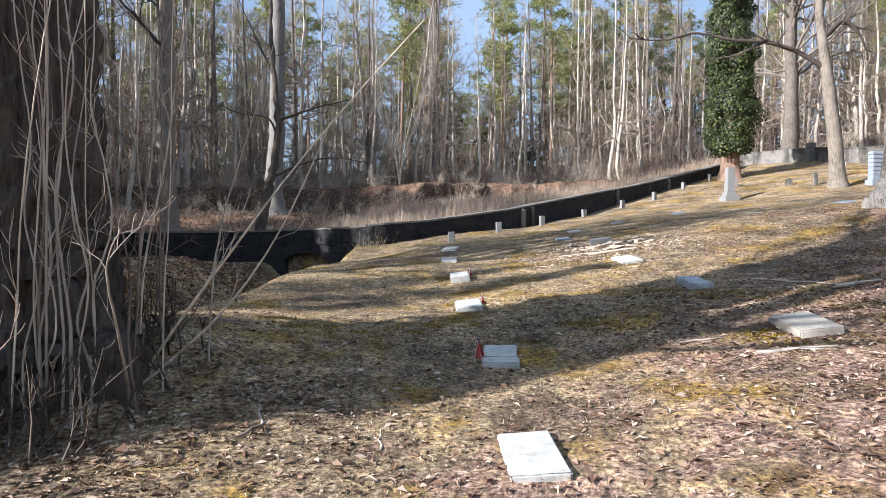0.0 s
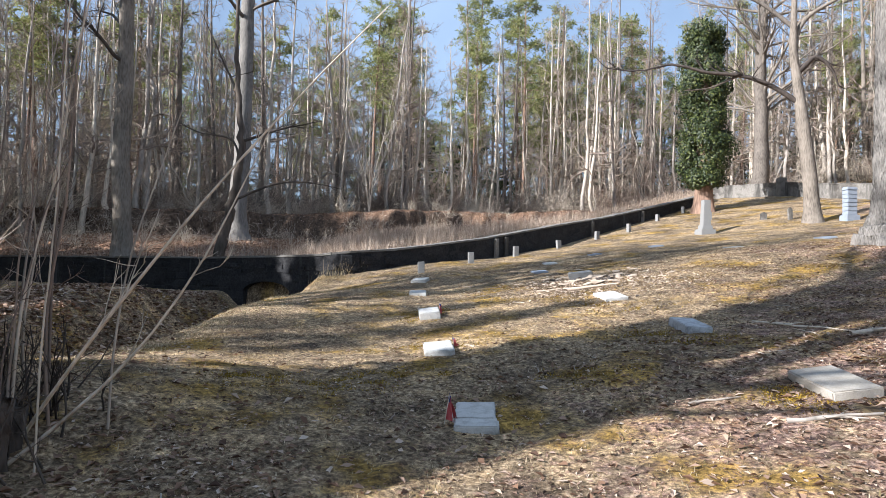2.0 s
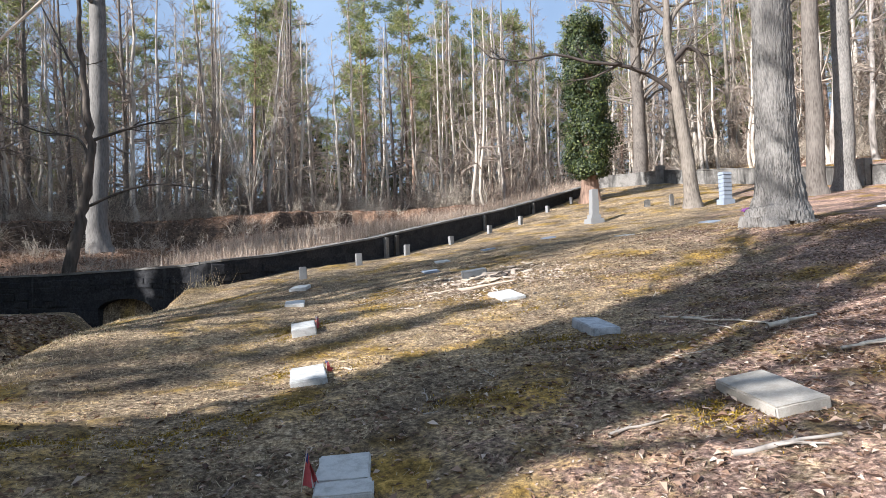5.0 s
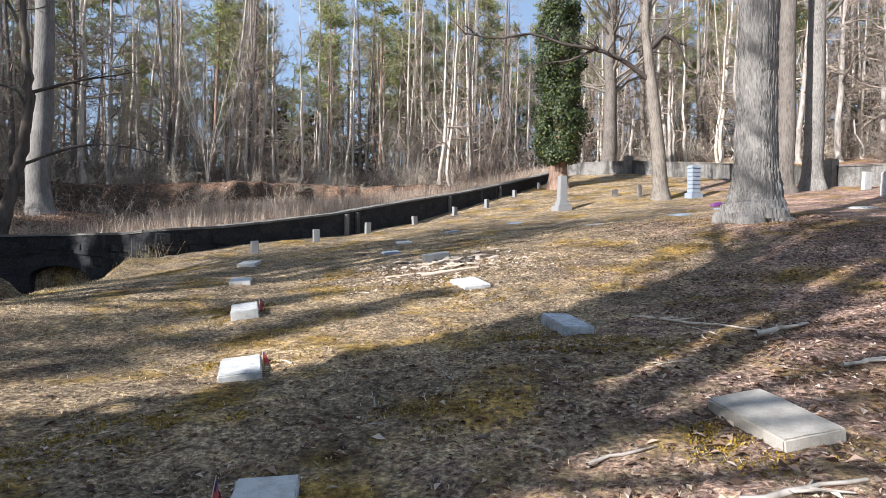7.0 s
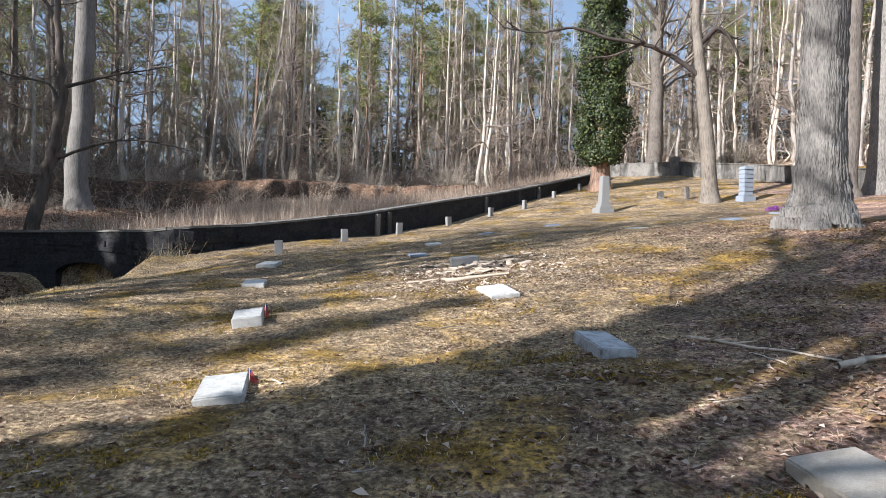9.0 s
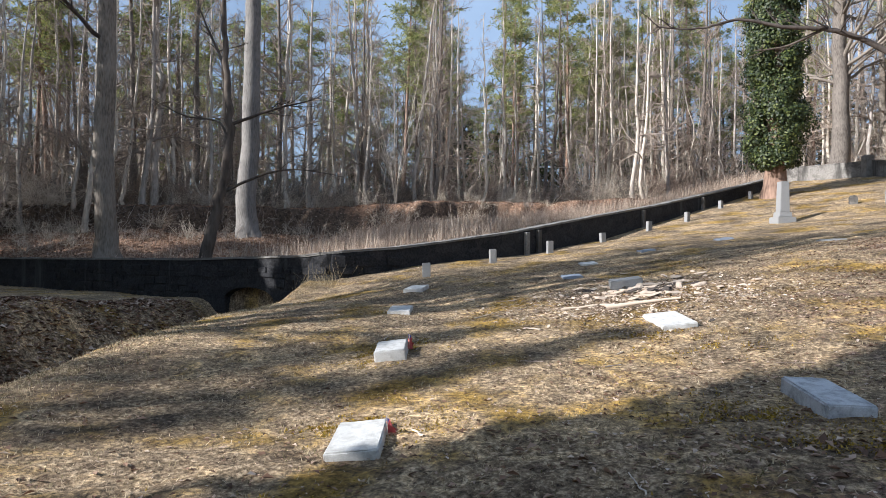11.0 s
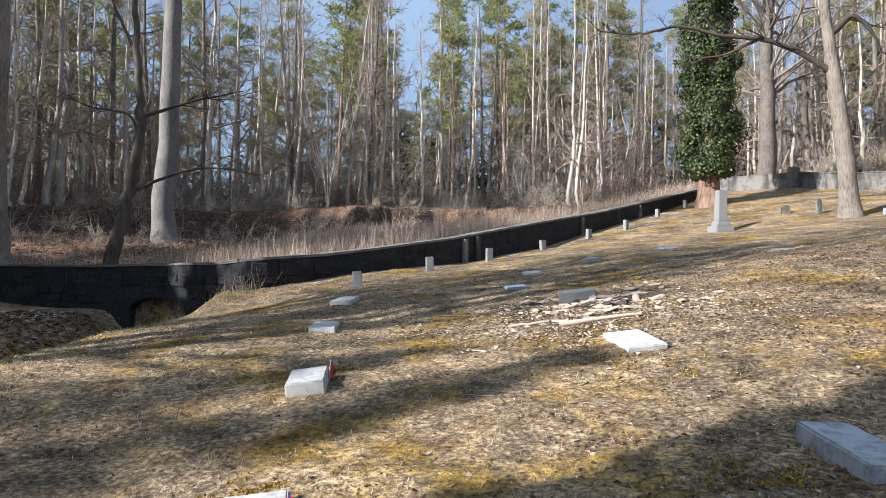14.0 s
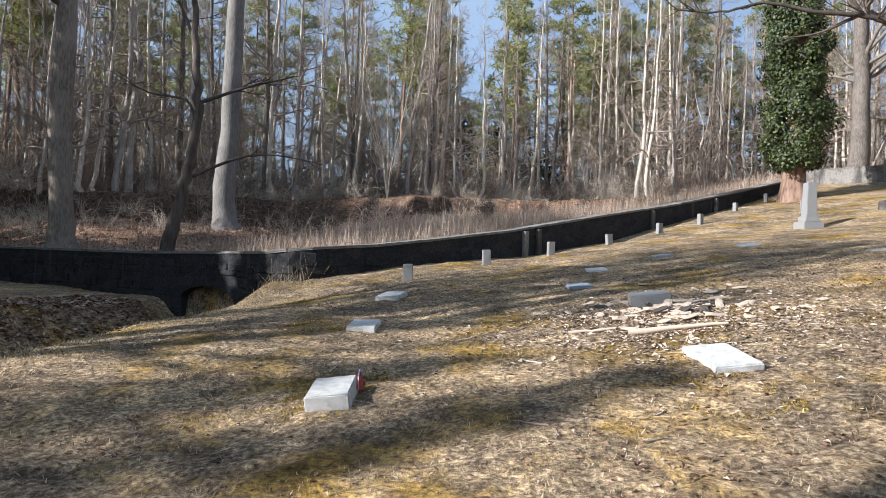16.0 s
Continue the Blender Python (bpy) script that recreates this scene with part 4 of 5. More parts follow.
def block(bm, w0, w1, z0, z1, d0=None, d1=None, bev=0.015, cx=0, cy=0):
    d0, d1 = d0 or w0, d1 or w1
    lo = [bm.verts.new((cx + sx * w0 / 2, cy + sy * d0 / 2, z0)) for sx, sy in ((-1, -1), (1, -1), (1, 1), (-1, 1))]
    hi = [bm.verts.new((cx + sx * w1 / 2, cy + sy * d1 / 2, z1)) for sx, sy in ((-1, -1), (1, -1), (1, 1), (-1, 1))]
    fs = [bm.faces.new(lo[::-1]), bm.faces.new(hi)] + [bm.faces.new((lo[i], lo[(i + 1) % 4], hi[(i + 1) % 4], hi[i])) for i in range(4)]
    bmesh.ops.bevel(bm, geom=list({e for f in fs for e in f.edges}), offset=bev, segments=2, affect="EDGES")


def monuments():
    x, y = 5.45, 33.9
    e = empty("obelisk_monument", pose(x, y, gz(x, y) - 0.08, 0, 1.0, 18), "short tapered pale granite obelisk on a stepped base", "monument")
    for name, a in (("plinth", (0.70, 0.68, -0.2, 0.29)), ("base", (0.49, 0.46, 0.29, 0.48)), ("shaft", (0.36, 0.31, 0.48, 1.64))):
        bm = bmesh.new()
        block(bm, *a)
        part(name, bm, GRANITE, e)
    x, y = 11.6, 34.4
    e = empty("banded_monument", pose(x, y, gz(x, y) - 0.05, 0, 0, 20), "blue-grey block monument with projecting stone bands", "monument")
    bm = bmesh.new()
    block(bm, 0.66, 0.64, -0.2, 0.26, 0.5, 0.48)
    part("base", bm, BLUESTONE, e)
    for k in range(6):
        bm = bmesh.new()
        block(bm, 0.48, 0.46, 0.262 + 0.185 * k, 0.443 + 0.185 * k, 0.36, 0.35, 0.016)
        part("course", bm, BLUESTONE, e)
    bm = bmesh.new()
    block(bm, 0.52, 0.46, 1.38, 1.52, 0.40, 0.34, 0.02)
    part("cap", bm, BLUESTONE, e)


def small_flag(x, y, lean, seed, h=0.32):
    rng = np.random.default_rng(seed)
    e = empty("grave_flag", pose(x, y, gz(x, y), lean[0], lean[1], 30 * seed), "small faded red cloth flag beside a grave marker", "flag", "small grave flags")
    tb = Tubes()
    tb.add([(0, 0, -0.05), (0, 0, h * 0.5), (0.004, 0, h)], [0.004, 0.004, 0.003], 6)
    part("stick", tb.mesh("stick", STEM), None, e)
    u, v = np.meshgrid(np.linspace(0, 1, 9), np.linspace(0, 1, 8))
    xx = u * (0.05 + 0.09 * (1 - v))
    yy = 0.03 * np.sin(u * 9 + v * 2) * (0.4 + u) + 0.02 * rng.normal(0, 0.3, u.shape)
    zz = h * (0.98 - 0.86 * (1 - v)) - 0.06 * u * h - 0.10 * u * v
    vs = np.stack([xx, yy, zz], -1).reshape(-1, 3)
    fs = [[j * 9 + i, j * 9 + i + 1, (j + 1) * 9 + i + 1, (j + 1) * 9 + i] for j in range(7) for i in range(8)]
    me = mesh_of("cloth", vs, fs, [RED, BLUE, WHITE])
    for k, p in enumerate(me.polygons):
        j, i = divmod(k, 8)
        p.material_index = 1 if (i < 2 and j > 4) else (2 if i % 5 == 4 else 0)
    part("cloth", me, None, e)


def graves():
    pale, grey = "pale weathered marble marker set flat in the turf", "grey stone marker set flat in the turf"
    flat_marker(-0.27, 6.1, 0.40, 0.80, 0.05, 17, MARBLE, "pale weathered marble marker chipped at its corners", 1)
    flat_marker(-1.02, 9.07, 0.40, 0.42, 0.06, 8, MARBLE, "broken pale marble marker, its upper half", 2, (2, 0))
    flat_marker(-0.95, 8.72, 0.42, 0.26, 0.06, 10, MARBLE, "broken pale marble marker, its lower half", 3, (-3, 0))
    flat_marker(-2.0, 11.72, 0.42, 0.72, 0.08, 16, MARBLE, "pale weathered flat marble marker beside a small flag", 4)
    flat_marker(-2.84, 14.6, 0.39, 0.56, 0.14, 17, MARBLE, "thick pale marble block marker beside a small flag", 5)
    flat_marker(-3.86, 17.6, 0.40, 0.60, 0.06, 14, MARBLE, pale, 6)
    flat_marker(-4.5, 20.3, 0.42, 0.60, 0.08, 2, MARBLE, "thick pale marker tilted in the turf", 7)
    flat_marker(1.55, 12.74, 0.37, 0.74, 0.10, 13, MOTTLED, "blue-grey stone marker tilted up in the shade", 8, (0, 6))
    flat_marker(2.36, 9.56, 0.45, 0.84, 0.095, 9, TANSTONE, "thick grey stone slab lying on leaf litter", 9)
    flat_marker(0.55, 16.1, 0.46, 0.78, 0.06, 18, MARBLE, pale, 10)
    flat_marker(-0.05, 18.9, 0.55, 0.34, 0.17, 10, GRANITE, "broken grey stone block among bark debris", 11)
    for i, (x, y) in enumerate(((-1.2, 20.9), (-1.05, 23.7), (0.4, 26.4), (2.7, 28.3), (4.65, 24.5), (9.4, 26.2), (7.6, 25.4), (11.3, 22.2))):
        flat_marker(x, y, 0.42, 0.62, 0.045, 12, (BLUESTONE, MARBLE)[i % 3 == 1], grey, 20 + i)
    row = ((-5.2, 23.1), (-4.1, 26.3), (-2.75, 29.4), (-1.1, 32.5), (0.65, 35.2), (2.3, 37.2), (4.1, 40.8), (6.0, 44.4))
    for i, (x, y) in enumerate(row):
        upright(x, y, 0.21, 0.37 + 0.03 * (i % 3), 0.16, 20 + 6 * i, GRANITE, "small square grey stone post in a row by the wall", 40 + i)
    upright(8.8, 37.4, 0.28, 0.24, 0.2, 10, CONCRETE, "low squat tan headstone", 60, "round", "low headstones")
    upright(9.75, 36.4, 0.2, 0.46, 0.12, 10, CONCRETE, "narrow tan headstone by the leaning tree", 61, "round", "low headstones")
    upright(11.6, 38.6, 0.26, 0.7, 0.12, 10, MARBLE, "white marble headstone near the wall", 62, "round", "low headstones")
    upright(15.0, 26.6, 0.40, 0.68, 0.14, 20, MARBLE, "white marble headstone in full sun", 63, "round", "low headstones")
    upright(17.0, 30.6, 0.42, 0.70, 0.14, 20, MARBLE, "white marble headstone near the wall", 64, "flat", "low headstones")
    upright(6.6, 39.5, 0.3, 0.42, 0.14, 10, GRANITE, "low grey square headstone near the ivy", 65, "flat", "low headstones")
    small_flag(-1.27, 8.78, (4, 8), 1, 0.30)
    small_flag(-1.82, 11.9, (0, -6), 2, 0.17)
    small_flag(-2.69, 14.8, (0, 4), 3, 0.22)
    e = empty("flower_bunch", pose(9.7, 27.4, gz(9.7, 27.4)), "faded purple cloth flowers lying on a grave", "flowers")
    rng = np.random.default_rng(8)
    v, f = clump_faces(rng, rng.normal(0, 0.10, (50, 3)) * (1.6, 1, 0.3) + (0, 0, 0.07), 0.09, 6)
    part("petals", mesh_of("petals", v, f, PURPLE, False), None, e)


monuments()
graves()


# ---- litter, grass, brush ----
def inside(rng, n, x0, x1, y0, y1):
    return rng.uniform(x0, x1, n), rng.uniform(y0, y1, n)


def leaf_cards(rng, x, y, size, lift):
    """Curled leaves: two faces each, folded along the midrib."""
    n = len(x)
    z = land(x, y) + lift
    a = rng.uniform(0, 6.283, n)
    t = np.stack([np.cos(a), np.sin(a), rng.normal(0, 0.2, n)], 1)
    s = np.stack([-np.sin(a), np.cos(a), rng.normal(0, 0.28, n)], 1)
    c = np.stack([x, y, z], 1)
    L, Wd = size[:, None], size[:, None] * rng.uniform(0.35, 0.6, n)[:, None]
    up = np.array([0, 0, 1.0]) * (size * rng.uniform(0.0, 0.3, n))[:, None]
    v = np.stack([c - t * L / 2, c + s * Wd / 2 + up, c + t * L / 2, c - s * Wd / 2 + up * 0.8], 1).reshape(-1, 3)
    i = np.arange(n)[:, None] * 4
    f = np.concatenate([i + [0, 2, 1], i + [0, 3, 2]], 0)
    return v, f


def litter():
    rng = np.random.default_rng(21)
    n = 300000
    x, y = inside(rng, n, -9, 9, 2.5, 24)
    keep = np.clip(0.42 + 0.11 * (x - 0.5) + 0.035 * (11 - y) + 0.7 * np.exp(-((x + 4.5) ** 2 + (y - 5.5) ** 2) / 9), 0.16, 1)
    patch = 0.5 + 0.5 * np.sin(1.7 * x + 2 * np.sin(0.9 * y)) * np.sin(1.3 * y + 1.5 * np.sin(0.7 * x))
    ok = rng.uniform(0, 1, n) < keep * (0.25 + 0.75 * patch)
    x, y = x[ok], y[ok]
    v, f = leaf_cards(rng, x, y, rng.uniform(0.016, 0.066, len(x)), 0.006)
    tagged(new("leaf_litter", mesh_of("leaf_litter", v, f, LEAF, False)), "dry brown fallen leaves strewn over the turf", "leaves", kind="stuff")
    # larger oak leaves by the path and under the old tree
    x, y = inside(rng, 16000, -6.5, 6.5, 2.5, 12)
    ok = rng.uniform(0, 1, 16000) < np.clip(0.25 + 0.13 * x, 0.1, 1) + np.exp(-((x + 4) ** 2 + (y - 5) ** 2) / 5)
    x, y = x[ok], y[ok]
    v, f = leaf_cards(rng, x, y, rng.uniform(0.05, 0.11, len(x)), 0.016)
    tagged(new("leaf_litter", mesh_of("leaf_litter", v, f, LEAF, False)), "large curled dead oak leaves beside the path", "leaves", kind="stuff")
    x, y = inside(rng, 16000, -15, -9.4, 8, 23.6)
    x2, y2 = inside(rng, 150000, -42, 9, 26, 72)
    ok = (y2 > wall_y(x2) + 0.8) & (y2 < ledge_y(x2) + 5)
    v, f = leaf_cards(rng, np.r_[x, x2[ok]], np.r_[y, y2[ok]], rng.uniform(0.07, 0.19, len(x) + ok.sum()), 0.015)
    tagged(new("leaf_litter", mesh_of("leaf_litter", v, f, LEAF, False)), "brown leaves drifted over the stream banks", "leaves", kind="stuff")


def blades(rng, x, y, h, w, lean):
    n = len(x)
    z = land(x, y) - 0.01
    a = rng.uniform(0, 6.283, n)
    d = np.stack([np.cos(a), np.sin(a), 0 * a], 1)
    s = np.stack([-np.sin(a), np.cos(a), 0 * a], 1)
    c = np.stack([x, y, z], 1)
    ln = (rng.uniform(0.1, 1, n) * lean)[:, None]
    up = np.array([0, 0, 1.0]) * h[:, None]
    tip = c + up * (1 - 0.25 * ln) + d * ln * h[:, None]
    v = np.stack([c - s * w[:, None], c + s * w[:, None], tip + s * w[:, None] * 0.4, tip - s * w[:, None] * 0.4], 1).reshape(-1, 3)
    return v, np.arange(n * 4).reshape(-1, 4)


def grass():
    rng = np.random.default_rng(22)
    n = 150000
    x, y = inside(rng, n, -8.4, 8, 3, 26)
    dens = 0.5 + 0.5 * np.sin(2.1 * x + 1.4 * np.sin(1.1 * y)) * np.sin(1.7 * y + 1.2 * np.sin(1.3 * x))
    ok = rng.uniform(0, 1, n) < (0.2 + 0.8 * dens) * np.clip(0.95 - 0.10 * (x - 0.5), 0.15, 1)
    x, y = x[ok], y[ok]
    v, f = blades(rng, x, y, rng.uniform(0.012, 0.05, len(x)), rng.uniform(0.002, 0.006, len(x)), 1.6)
    tagged(new("dry_grass", mesh_of("dry_grass", v, f, BLADE, False)), "short dry winter grass, tan and olive", "grass", kind="stuff")
    # tussock on the lip over the culvert
    x, y = rng.normal(-8.2, 0.35, 150), rng.normal(22.9, 0.3, 150)
    v, f = blades(rng, x, y, rng.uniform(0.1, 0.85, 150) ** 1.5, rng.uniform(0.002, 0.005, 150), 1.1)
    tagged(new("grass_tussock", mesh_of("grass_tussock", v, f, BLADE, False)), "tall tan grass tussock above the culvert", "grass", kind="stuff")
    # straw along the lip of the stream bank
    y = rng.uniform(10, 23.4, 9000)
    x = np.interp(y, [4, 8, 13, 15, 18, 21, 24.5], [-9.2, -8.7, -8.6, -9.25, -10.0, -10.4, -11.25]) + 2.1 + np.abs(rng.normal(0, 0.55, 9000))
    v, f = blades(rng, x, y, rng.uniform(0.015, 0.07, 9000), rng.uniform(0.002, 0.005, 9000), 1.5)
    tagged(new("bank_grass", mesh_of("bank_grass", v, f, BLADE, False)), "pale straw fringe along the stream bank", "grass", kind="stuff")
    # moss cushions round the stones
    spots = ((-1.9, 12.25, 0.34), (-2.3, 12.1, 0.2), (-3.15, 14.5, 0.3), (-2.9, 15.1, 0.3), (1.05, 12.5, 0.3), (1.5, 12.1, 0.3), (2.0, 9.5, 0.22), (2.15, 9.15, 0.2), (0.3, 15.5, 0.4), (-3.0, 9.6, 0.35), (-2.6, 10.0, 0.3), (-3.6, 9.2, 0.3), (0.0, 10.4, 0.25), (-2.0, 10.3, 0.3), (0.9, 14.9, 0.4), (9.6, 33.8, 0.9), (11.0, 36.2, 0.8), (8.6, 36.0, 0.8))
    px = np.concatenate([rng.normal(a, r, 1300) for a, b, r in spots])
    py = np.concatenate([rng.normal(b, r * 0.8, 1300) for a, b, r in spots])
    v, f = blades(rng, px, py, rng.uniform(0.008, 0.03, len(px)), rng.uniform(0.004, 0.012, len(px)), 2.0)
    tagged(new("moss_cushions", mesh_of("moss_cushions", v, f, MOSSM, False)), "ochre-green moss cushions round the stones", "moss", kind="stuff")
    # reed field between the wall and the bank
    n = 240000
    x, y = inside(rng, n, -34, 9, 24, 58)
    d = (y - wall_y(x)) * (0.955 - 0.43 * smooth(-12, -3, x))
    ok = (d > 0.7) & ((y - wall_y(x)) / (ledge_y(x) - wall_y(x)) < np.interp(x, [-12, -10, -6, 0], [0.74, 0.86, 0.66, 0.5]) + rng.normal(0, 0.06, n)) & (rng.uniform(0, 1, n) < np.clip(0.2 + 0.09 * (x + 18), 0.2, 1))
    x, y = x[ok], y[ok]
    v, f = blades(rng, x, y, rng.uniform(0.4, 1.35, len(x)) * rng.uniform(0.55, 1, len(x)) * np.clip(0.5 + 0.05 * (x + 16), 0.4, 1), rng.uniform(0.003, 0.008, len(x)), 0.75)
    tagged(new("dead_weeds", mesh_of("dead_weeds", v, f, REED, False)), "dead pinkish-tan weeds and stalks behind the wall", "weeds", kind="stuff")


def far_wood():
    """The depth of the wood: trunks and needles past picking apart."""
    rng = np.random.default_rng(25)
    tb, tips = Tubes(), []
    for _ in range(620):
        az, r = radians(rng.uniform(-68, 80)), rng.uniform(76, 140)
        x, y = r * math.sin(az), 8 + r * math.cos(az)
        z, h = gz(x, y), rng.uniform(9, 17)
        tb.add([(x, y, z - 0.3), (x + rng.normal(0, 0.2), y, z + h * 0.5), (x + rng.normal(0, 0.4), y, z + h)], [0.24, 0.17, 0.05], 4)
        k = 46
        zz = rng.uniform(0.02 if rng.uniform() < 0.65 else 0.45, 0.95, k)
        tips.append(np.stack([x + rng.normal(0, 1.5, k) * (1.2 - zz), y + rng.normal(0, 1.5, k) * (1.2 - zz), z + zz * h], 1))
    tagged(new("far_trunks", tb.mesh("far_trunks", GREYB)), "grey trunks deep in the wood", "woods", kind="stuff")
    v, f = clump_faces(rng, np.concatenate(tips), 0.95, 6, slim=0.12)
    tagged(new("far_foliage", mesh_of("far_foliage", v, f, DUSK, False)), "green needles deep in the wood, coloured dark for shade", "woods", kind="stuff")
    n = 45000
    az, r = np.radians(rng.uniform(-66, 78, n)), rng.uniform(56, 115, n)
    x, y = r * np.sin(az), 8 + r * np.cos(az)
    d = (y - wall_y(x))
    ok = (d > 16) | (x > 14)
    x, y = x[ok], y[ok]
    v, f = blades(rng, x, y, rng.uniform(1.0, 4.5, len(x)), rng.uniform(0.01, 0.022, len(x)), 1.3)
    tagged(new("far_undergrowth", mesh_of("far_undergrowth", v, f, UNDER, False)), "dead brown undergrowth deep in the wood, darkened for shade", "undergrowth", kind="stuff")


def brush():
    """Leafless undergrowth at the foot of the wood."""
    rng = np.random.default_rng(23)
    kinds = []
    for k in range(5):
        tb = Tubes()
        for _ in range(20):
            q = wander(rng, (rng.normal(0, 0.35), rng.normal(0, 0.35), -0.05), (rng.normal(0, 0.55), rng.normal(0, 0.55), 1), rng.uniform(1.0, 3.2), 5, 0.3, 0.0)
            tb.add(q, np.linspace(0.016, 0.005, 6), 3)
            spray(rng, tb, q, 0.02, 6, 0.9, 1, up=-0.02, twist=1.7, least=0.008)
        e = new("leafless_shrub", tb.mesh("leafless_shrub", (TWIG, STEM, GREYB)[k % 3]))
        tagged(e, "tangled leafless brown shrub in the undergrowth", "shrub", "undergrowth shrubs")
        kinds.append(e)
    used = set()
    for _ in range(285):
        az = rng.uniform(-62, 14) if rng.uniform() < 0.8 else rng.uniform(14, 60)
        r = np.interp(az, [-66, -48, -30, -12, 0, 8, 15, 25, 35, 50, 78], [39, 40, 41, 45, 48, 52, 51, 47, 40, 33, 30]) + rng.uniform(0.8, 9)
        a = radians(az)
        x, y = r * math.sin(a), 8 + r * math.cos(a)
        k = rng.integers(5)
        m = pose(x, y, gz(x, y), 0, 0, rng.uniform(0, 360)) @ Matrix.Scale(rng.uniform(0.7, 1.5), 4)
        if k in used:
            copy_thing(kinds[k], pose(0, 0, 0)).matrix_world = m
        else:
            kinds[k].matrix_world = m
            used.add(k)


def scrub():
    rng = np.random.default_rng(27)
    first = None
    for _ in range(90):
        x = rng.uniform(-36, -4)
        f = rng.choice([rng.uniform(0.25, 0.97), rng.uniform(0.88, 1.06)])
        y = float(wall_y(x) + f * (ledge_y(x) - wall_y(x)))
        m = pose(x, y, gz(x, y), 0, 0, rng.uniform(0, 360)) @ Matrix.Scale(rng.uniform(0.5, 1.1), 4)
        if first is None:
            tb = Tubes()
            for _ in range(16):
                q = wander(rng, (rng.normal(0, 0.3), rng.normal(0, 0.3), -0.05), (rng.normal(0, 0.6), rng.normal(0, 0.6), 1), rng.uniform(0.6, 2.0), 5, 0.25, 0.0)
                tb.add(q, np.linspace(0.012, 0.005, 6), 3)
                spray(rng, tb, q, 0.014, 4, 0.5, 1, up=-0.01, twist=1.5, least=0.006)
            first = tagged(new("low_scrub", tb.mesh("low_scrub", STEM)), "low pale leafless scrub on the leafy bank", "shrub", "scrub on the bank")
            first.matrix_world = m
        else:
            copy_thing(first, pose(0, 0, 0)).matrix_world = m


def stick(x, y, length, r, turn, seed, label="fallen grey stick on the ground", mat=None, shoots=3):
    rng = np.random.default_rng(seed)
    n = 7
    t = np.linspace(-0.5, 0.5, n) * length
    a = radians(turn)
    px = x + t * math.cos(a) + rng.normal(0, length * 0.02, n)
    py = y + t * math.sin(a) + rng.normal(0, length * 0.02, n)
    pts = np.stack([px, py, land(px, py) + r * 0.8], 1)
    tb = Tubes()
    tb.add(pts, np.linspace(r, r * 0.5, n) * rng.uniform(0.8, 1.2, n), 6)
    for _ in range(shoots):
        i = rng.integers(1, n - 1)
        b = a + rng.choice([-1, 1]) * rng.uniform(0.4, 0.9)
        ln = length * rng.uniform(0.12, 0.3)
        q = pts[i] + np.linspace(0, 1, 4)[:, None] * np.array([math.cos(b) * ln, math.sin(b) * ln, rng.uniform(0, 0.3) * ln])
        tb.add(q, np.linspace(r * 0.6, r * 0.25, 4), 5)
    tagged(new("fallen_branch", tb.mesh("fallen_branch", mat or STEM)), label, "branch", "fallen branches")


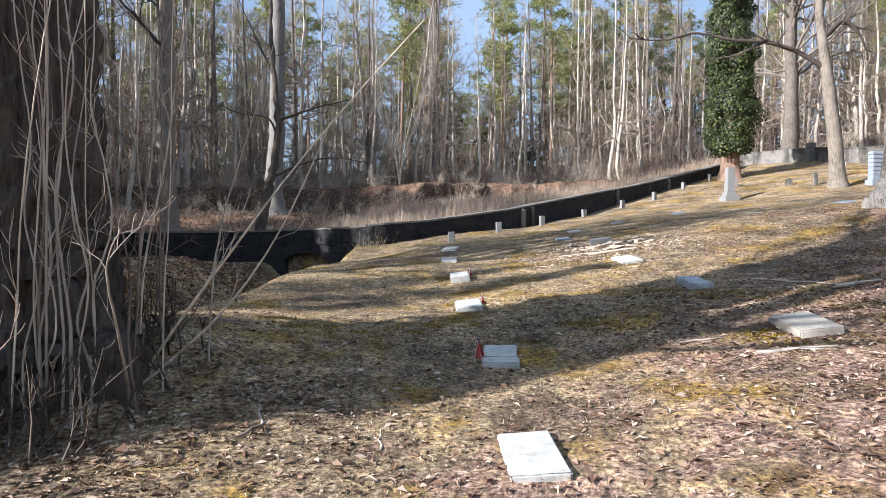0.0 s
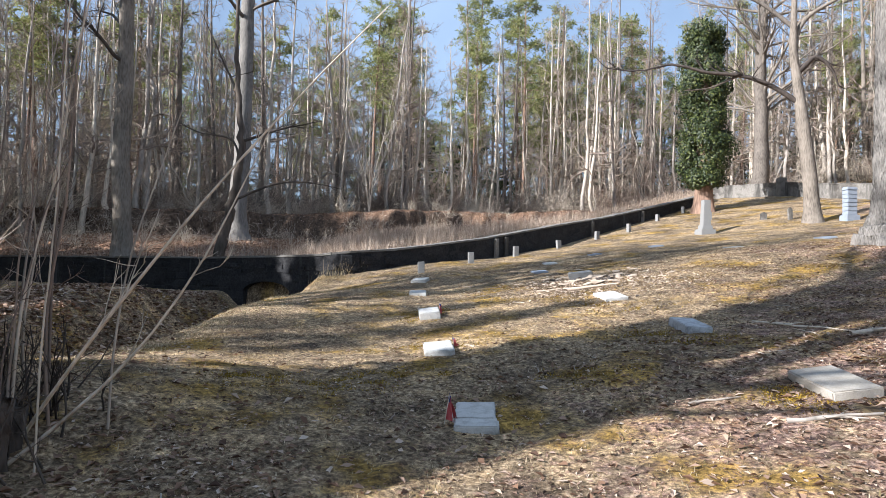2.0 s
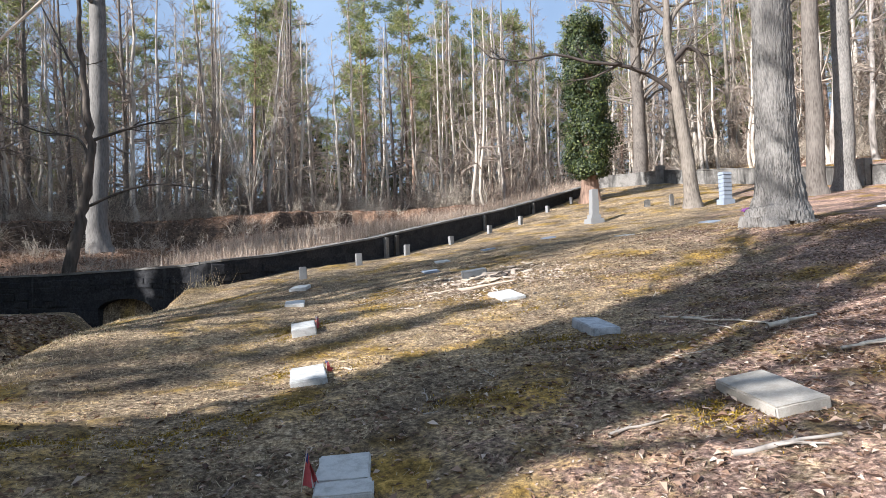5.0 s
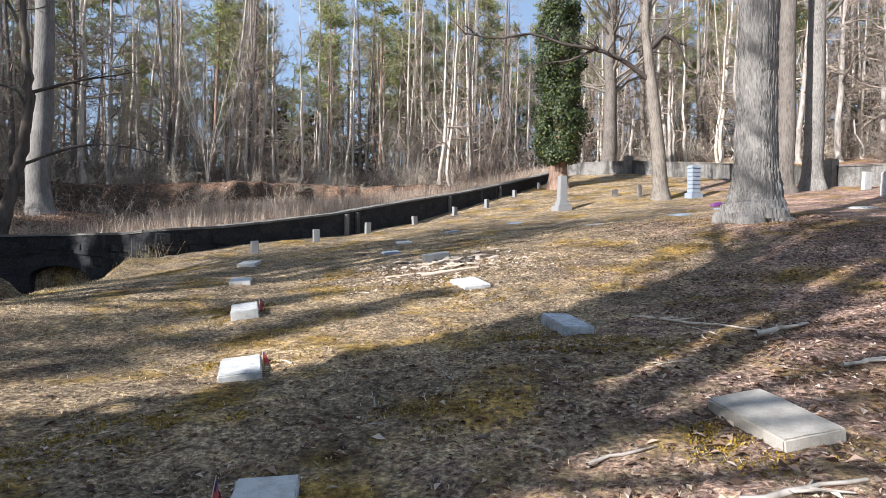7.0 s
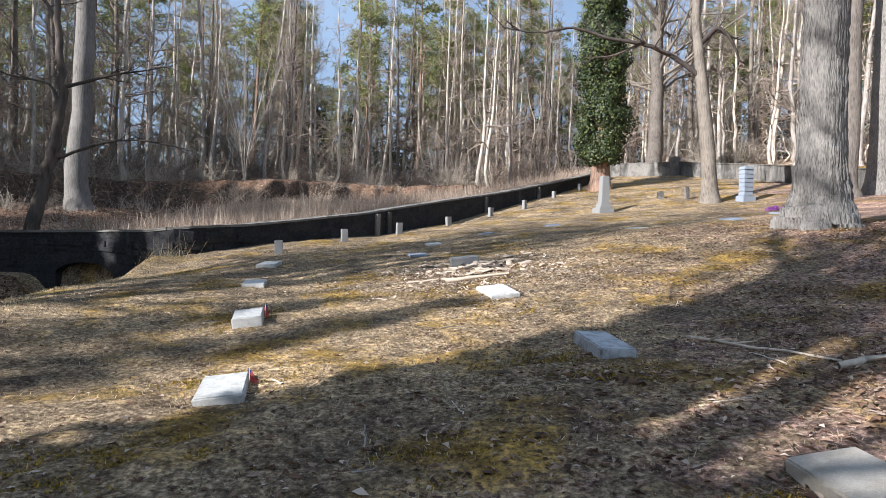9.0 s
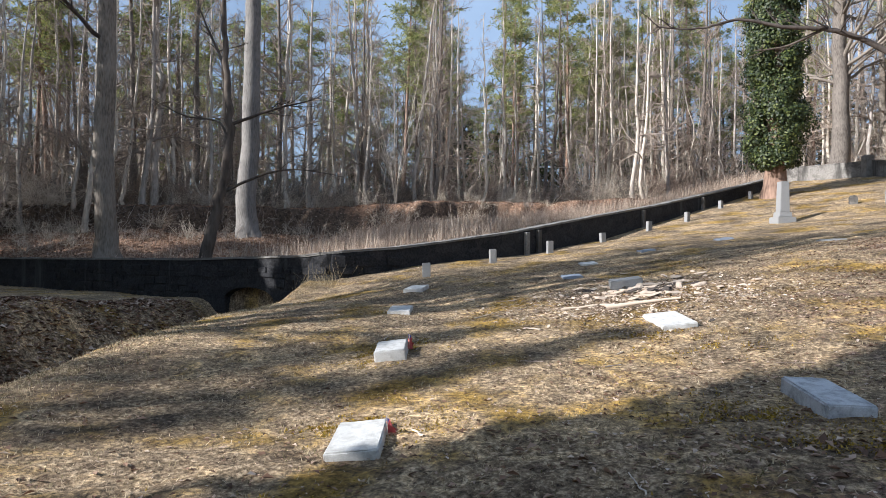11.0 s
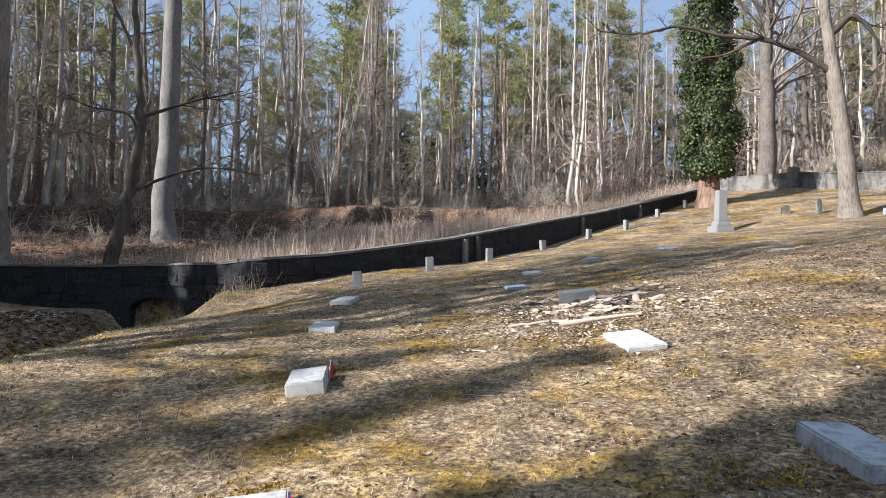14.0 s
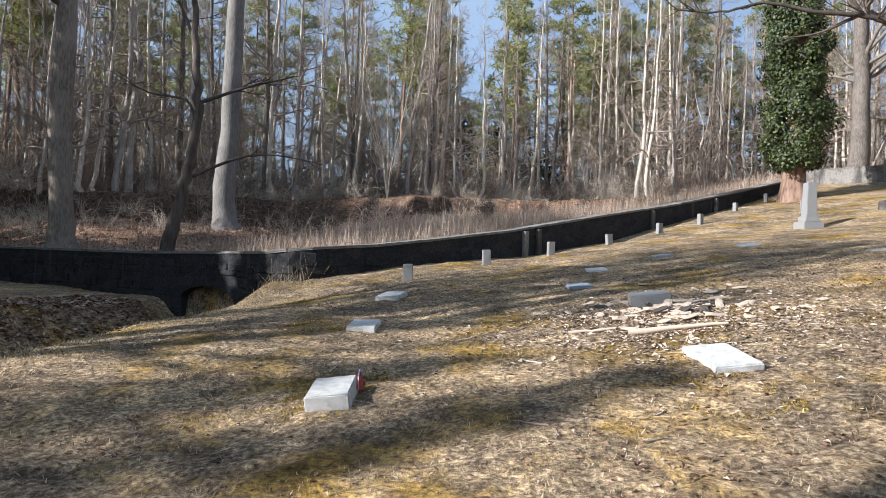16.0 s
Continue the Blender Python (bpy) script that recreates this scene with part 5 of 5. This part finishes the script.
def debris():
    rng = np.random.default_rng(24)
    stick(2.95, 12.45, 1.6, 0.022, -55, 1, "long forked fallen branch lying across the shade")
    stick(3.6, 11.75, 0.7, 0.035, 20, 2, "short broken limb with a knot")
    stick(1.25, 9.3, 0.6, 0.016, 22, 3)
    stick(2.05, 8.6, 0.75, 0.022, 6, 4, "pale bleached stick on leaf litter", PALE)
    stick(3.1, 9.0, 0.45, 0.02, 70, 5, "pale bleached stick on leaf litter", PALE)
    stick(3.9, 10.6, 0.9, 0.025, 10, 6, "pale bleached stick on leaf litter", PALE)
    for k in range(46):
        x, y = rng.uniform(-3.5, 5.5), rng.uniform(5, 19)
        stick(x, y, rng.uniform(0.15, 0.55), rng.uniform(0.005, 0.013), rng.uniform(0, 180), 100 + k, "small dry twig lying on the turf", (STEM, PALE, TWIG)[k % 3], 1)
    # bark and split wood round the broken stone
    for k in range(90):
        a, r = rng.uniform(0, 6.283), abs(rng.normal(0, 0.75))
        x, y = 0.25 + 1.3 * r * math.cos(a), 18.3 + 1.2 * r * math.sin(a)
        L, Wd = rng.uniform(0.07, 0.32) * (1.15 - 0.3 * min(r, 2)), rng.uniform(0.05, 0.15)
        nu, nv, curl = 7, 5, rng.uniform(0.3, 1.3)
        u, w = np.meshgrid(np.linspace(-0.5, 0.5, nu), np.linspace(-1, 1, nv), indexing="ij")
        edge = 1 - 0.75 * np.abs(2 * u) ** 3 * rng.uniform(0.3, 1.0)
        px = u * L + rng.normal(0, 0.008, u.shape)
        py = Wd * 0.5 * np.sin(w * curl) / math.sin(min(curl, 1.5)) * edge + rng.normal(0, 0.003, u.shape) + 0.05 * L * np.sin(5 * u)
        pz = Wd * 0.35 * np.cos(w * curl) + rng.normal(0, 0.003, u.shape)
        top = np.stack([px, py, pz], -1).reshape(-1, 3)
        vs = np.concatenate([top, top - (0, 0, rng.uniform(0.008, 0.016))])
        m = nu * nv
        fs = [[i * nv + j, (i + 1) * nv + j, (i + 1) * nv + j + 1, i * nv + j + 1] for i in range(nu - 1) for j in range(nv - 1)]
        fs = fs + [[q + m for q in f[::-1]] for f in fs]
        rim = [i * nv for i in range(nu)] + [(nu - 1) * nv + j for j in range(1, nv)] + [i * nv + nv - 1 for i in range(nu - 2, -1, -1)] + [j for j in range(nv - 2, 0, -1)]
        fs += [[p, p + m, q + m, q] for p, q in zip(rim, rim[1:] + rim[:1])]
        ob = new("bark_piece", mesh_of("bark_piece", vs, fs, BARKCHIP if k % 4 else DARKBARK, False))
        flip = 180 if rng.uniform() < 0.3 else 0
        ob.matrix_world = pose(x, y, gz(x, y) + (0.03 if flip else 0.0) + 0.04 * max(0, 0.8 - r), 6 + flip + rng.normal(0, 8), -5 + rng.normal(0, 8), rng.normal(20, 40))
        tagged(ob, "weathered piece of bark and split wood", "bark", "bark debris")
    for i, (x, y, L, a, r) in enumerate(((0.22, 17.2, 1.05, 8, 0.045), (-0.75, 17.35, 0.55, 12, 0.03), (0.75, 18.9, 0.6, 15, 0.022))):
        stick(x, y, L, r, a, 60 + i, "pale bleached log without bark", BARKCHIP, 0)
    n = 6000                                      # chips and rotted wood crumbs
    x, y = rng.normal(0.1, 1.0, n), rng.normal(17.7, 0.8, n)
    v, f = leaf_cards(rng, x, y, rng.uniform(0.02, 0.09, n), 0.008)
    tagged(new("wood_chips", mesh_of("wood_chips", v, f, BARKCHIP, False)), "pale wood chips and crumbs strewn over the turf", "wood chips", kind="stuff")


def bank_roots():
    """Roots and vines that hang over the slipped face of the bank."""
    rng = np.random.default_rng(28)
    tb = Tubes()
    for _ in range(420):
        x = rng.uniform(-36, -8)
        y = float(ledge_y(x)) + rng.uniform(-0.5, 0.6)
        q = wander(rng, (x, y, gz(x, y) + 0.04), (rng.normal(0, 0.8), -0.8, rng.uniform(-0.6, 0.2)), rng.uniform(0.5, 1.6), 6, 0.3, -0.14)
        r = rng.uniform(0.006, 0.022)
        tb.add(q, np.linspace(r, r * 0.4, 7), 4)
    tagged(new("bank_roots", tb.mesh("bank_roots", TWIG)), "bare roots hanging over the slipped earth bank", "roots", kind="stuff")


def thicket():
    rng = np.random.default_rng(26)
    # the first five are added at the view's edge to shade the ground
    for k, (x, y) in enumerate(((-4.9, 4.1), (-5.5, 3.5), (-6.1, 4.6), (-6.9, 5.6), (-6.0, 6.9), (-4.15, 6.3), (-4.05, 5.5), (-4.4, 7.0), (-4.5, 5.0))):
        tb = Tubes()
        tall = 1.0 if k < 5 else 0.38
        for _ in range(11 if k < 5 else 45):
            q = wander(rng, (rng.normal(0, 0.3), rng.normal(0, 0.3), -0.05), (rng.normal(0, 0.5), rng.normal(0, 0.5), 1), rng.uniform(0.8, 2.4) * tall, 5, 0.14, 0.02)
            tb.add(q, np.linspace(0.012, 0.004, 6), 3)
            spray(rng, tb, q, 0.012, 5, 0.6 * tall, 1)
        ob = new("leafless_shrub", tb.mesh("leafless_shrub", (TWIG, DARKBARK)[k > 4]))
        ob.matrix_world = pose(x, y, gz(x, y))
        tagged(ob, "dense leafless shrub beside the old trunk", "shrub", "shrubs round the old trunk")


thicket()
litter()
grass()
far_wood()
brush()
scrub()
debris()
bank_roots()
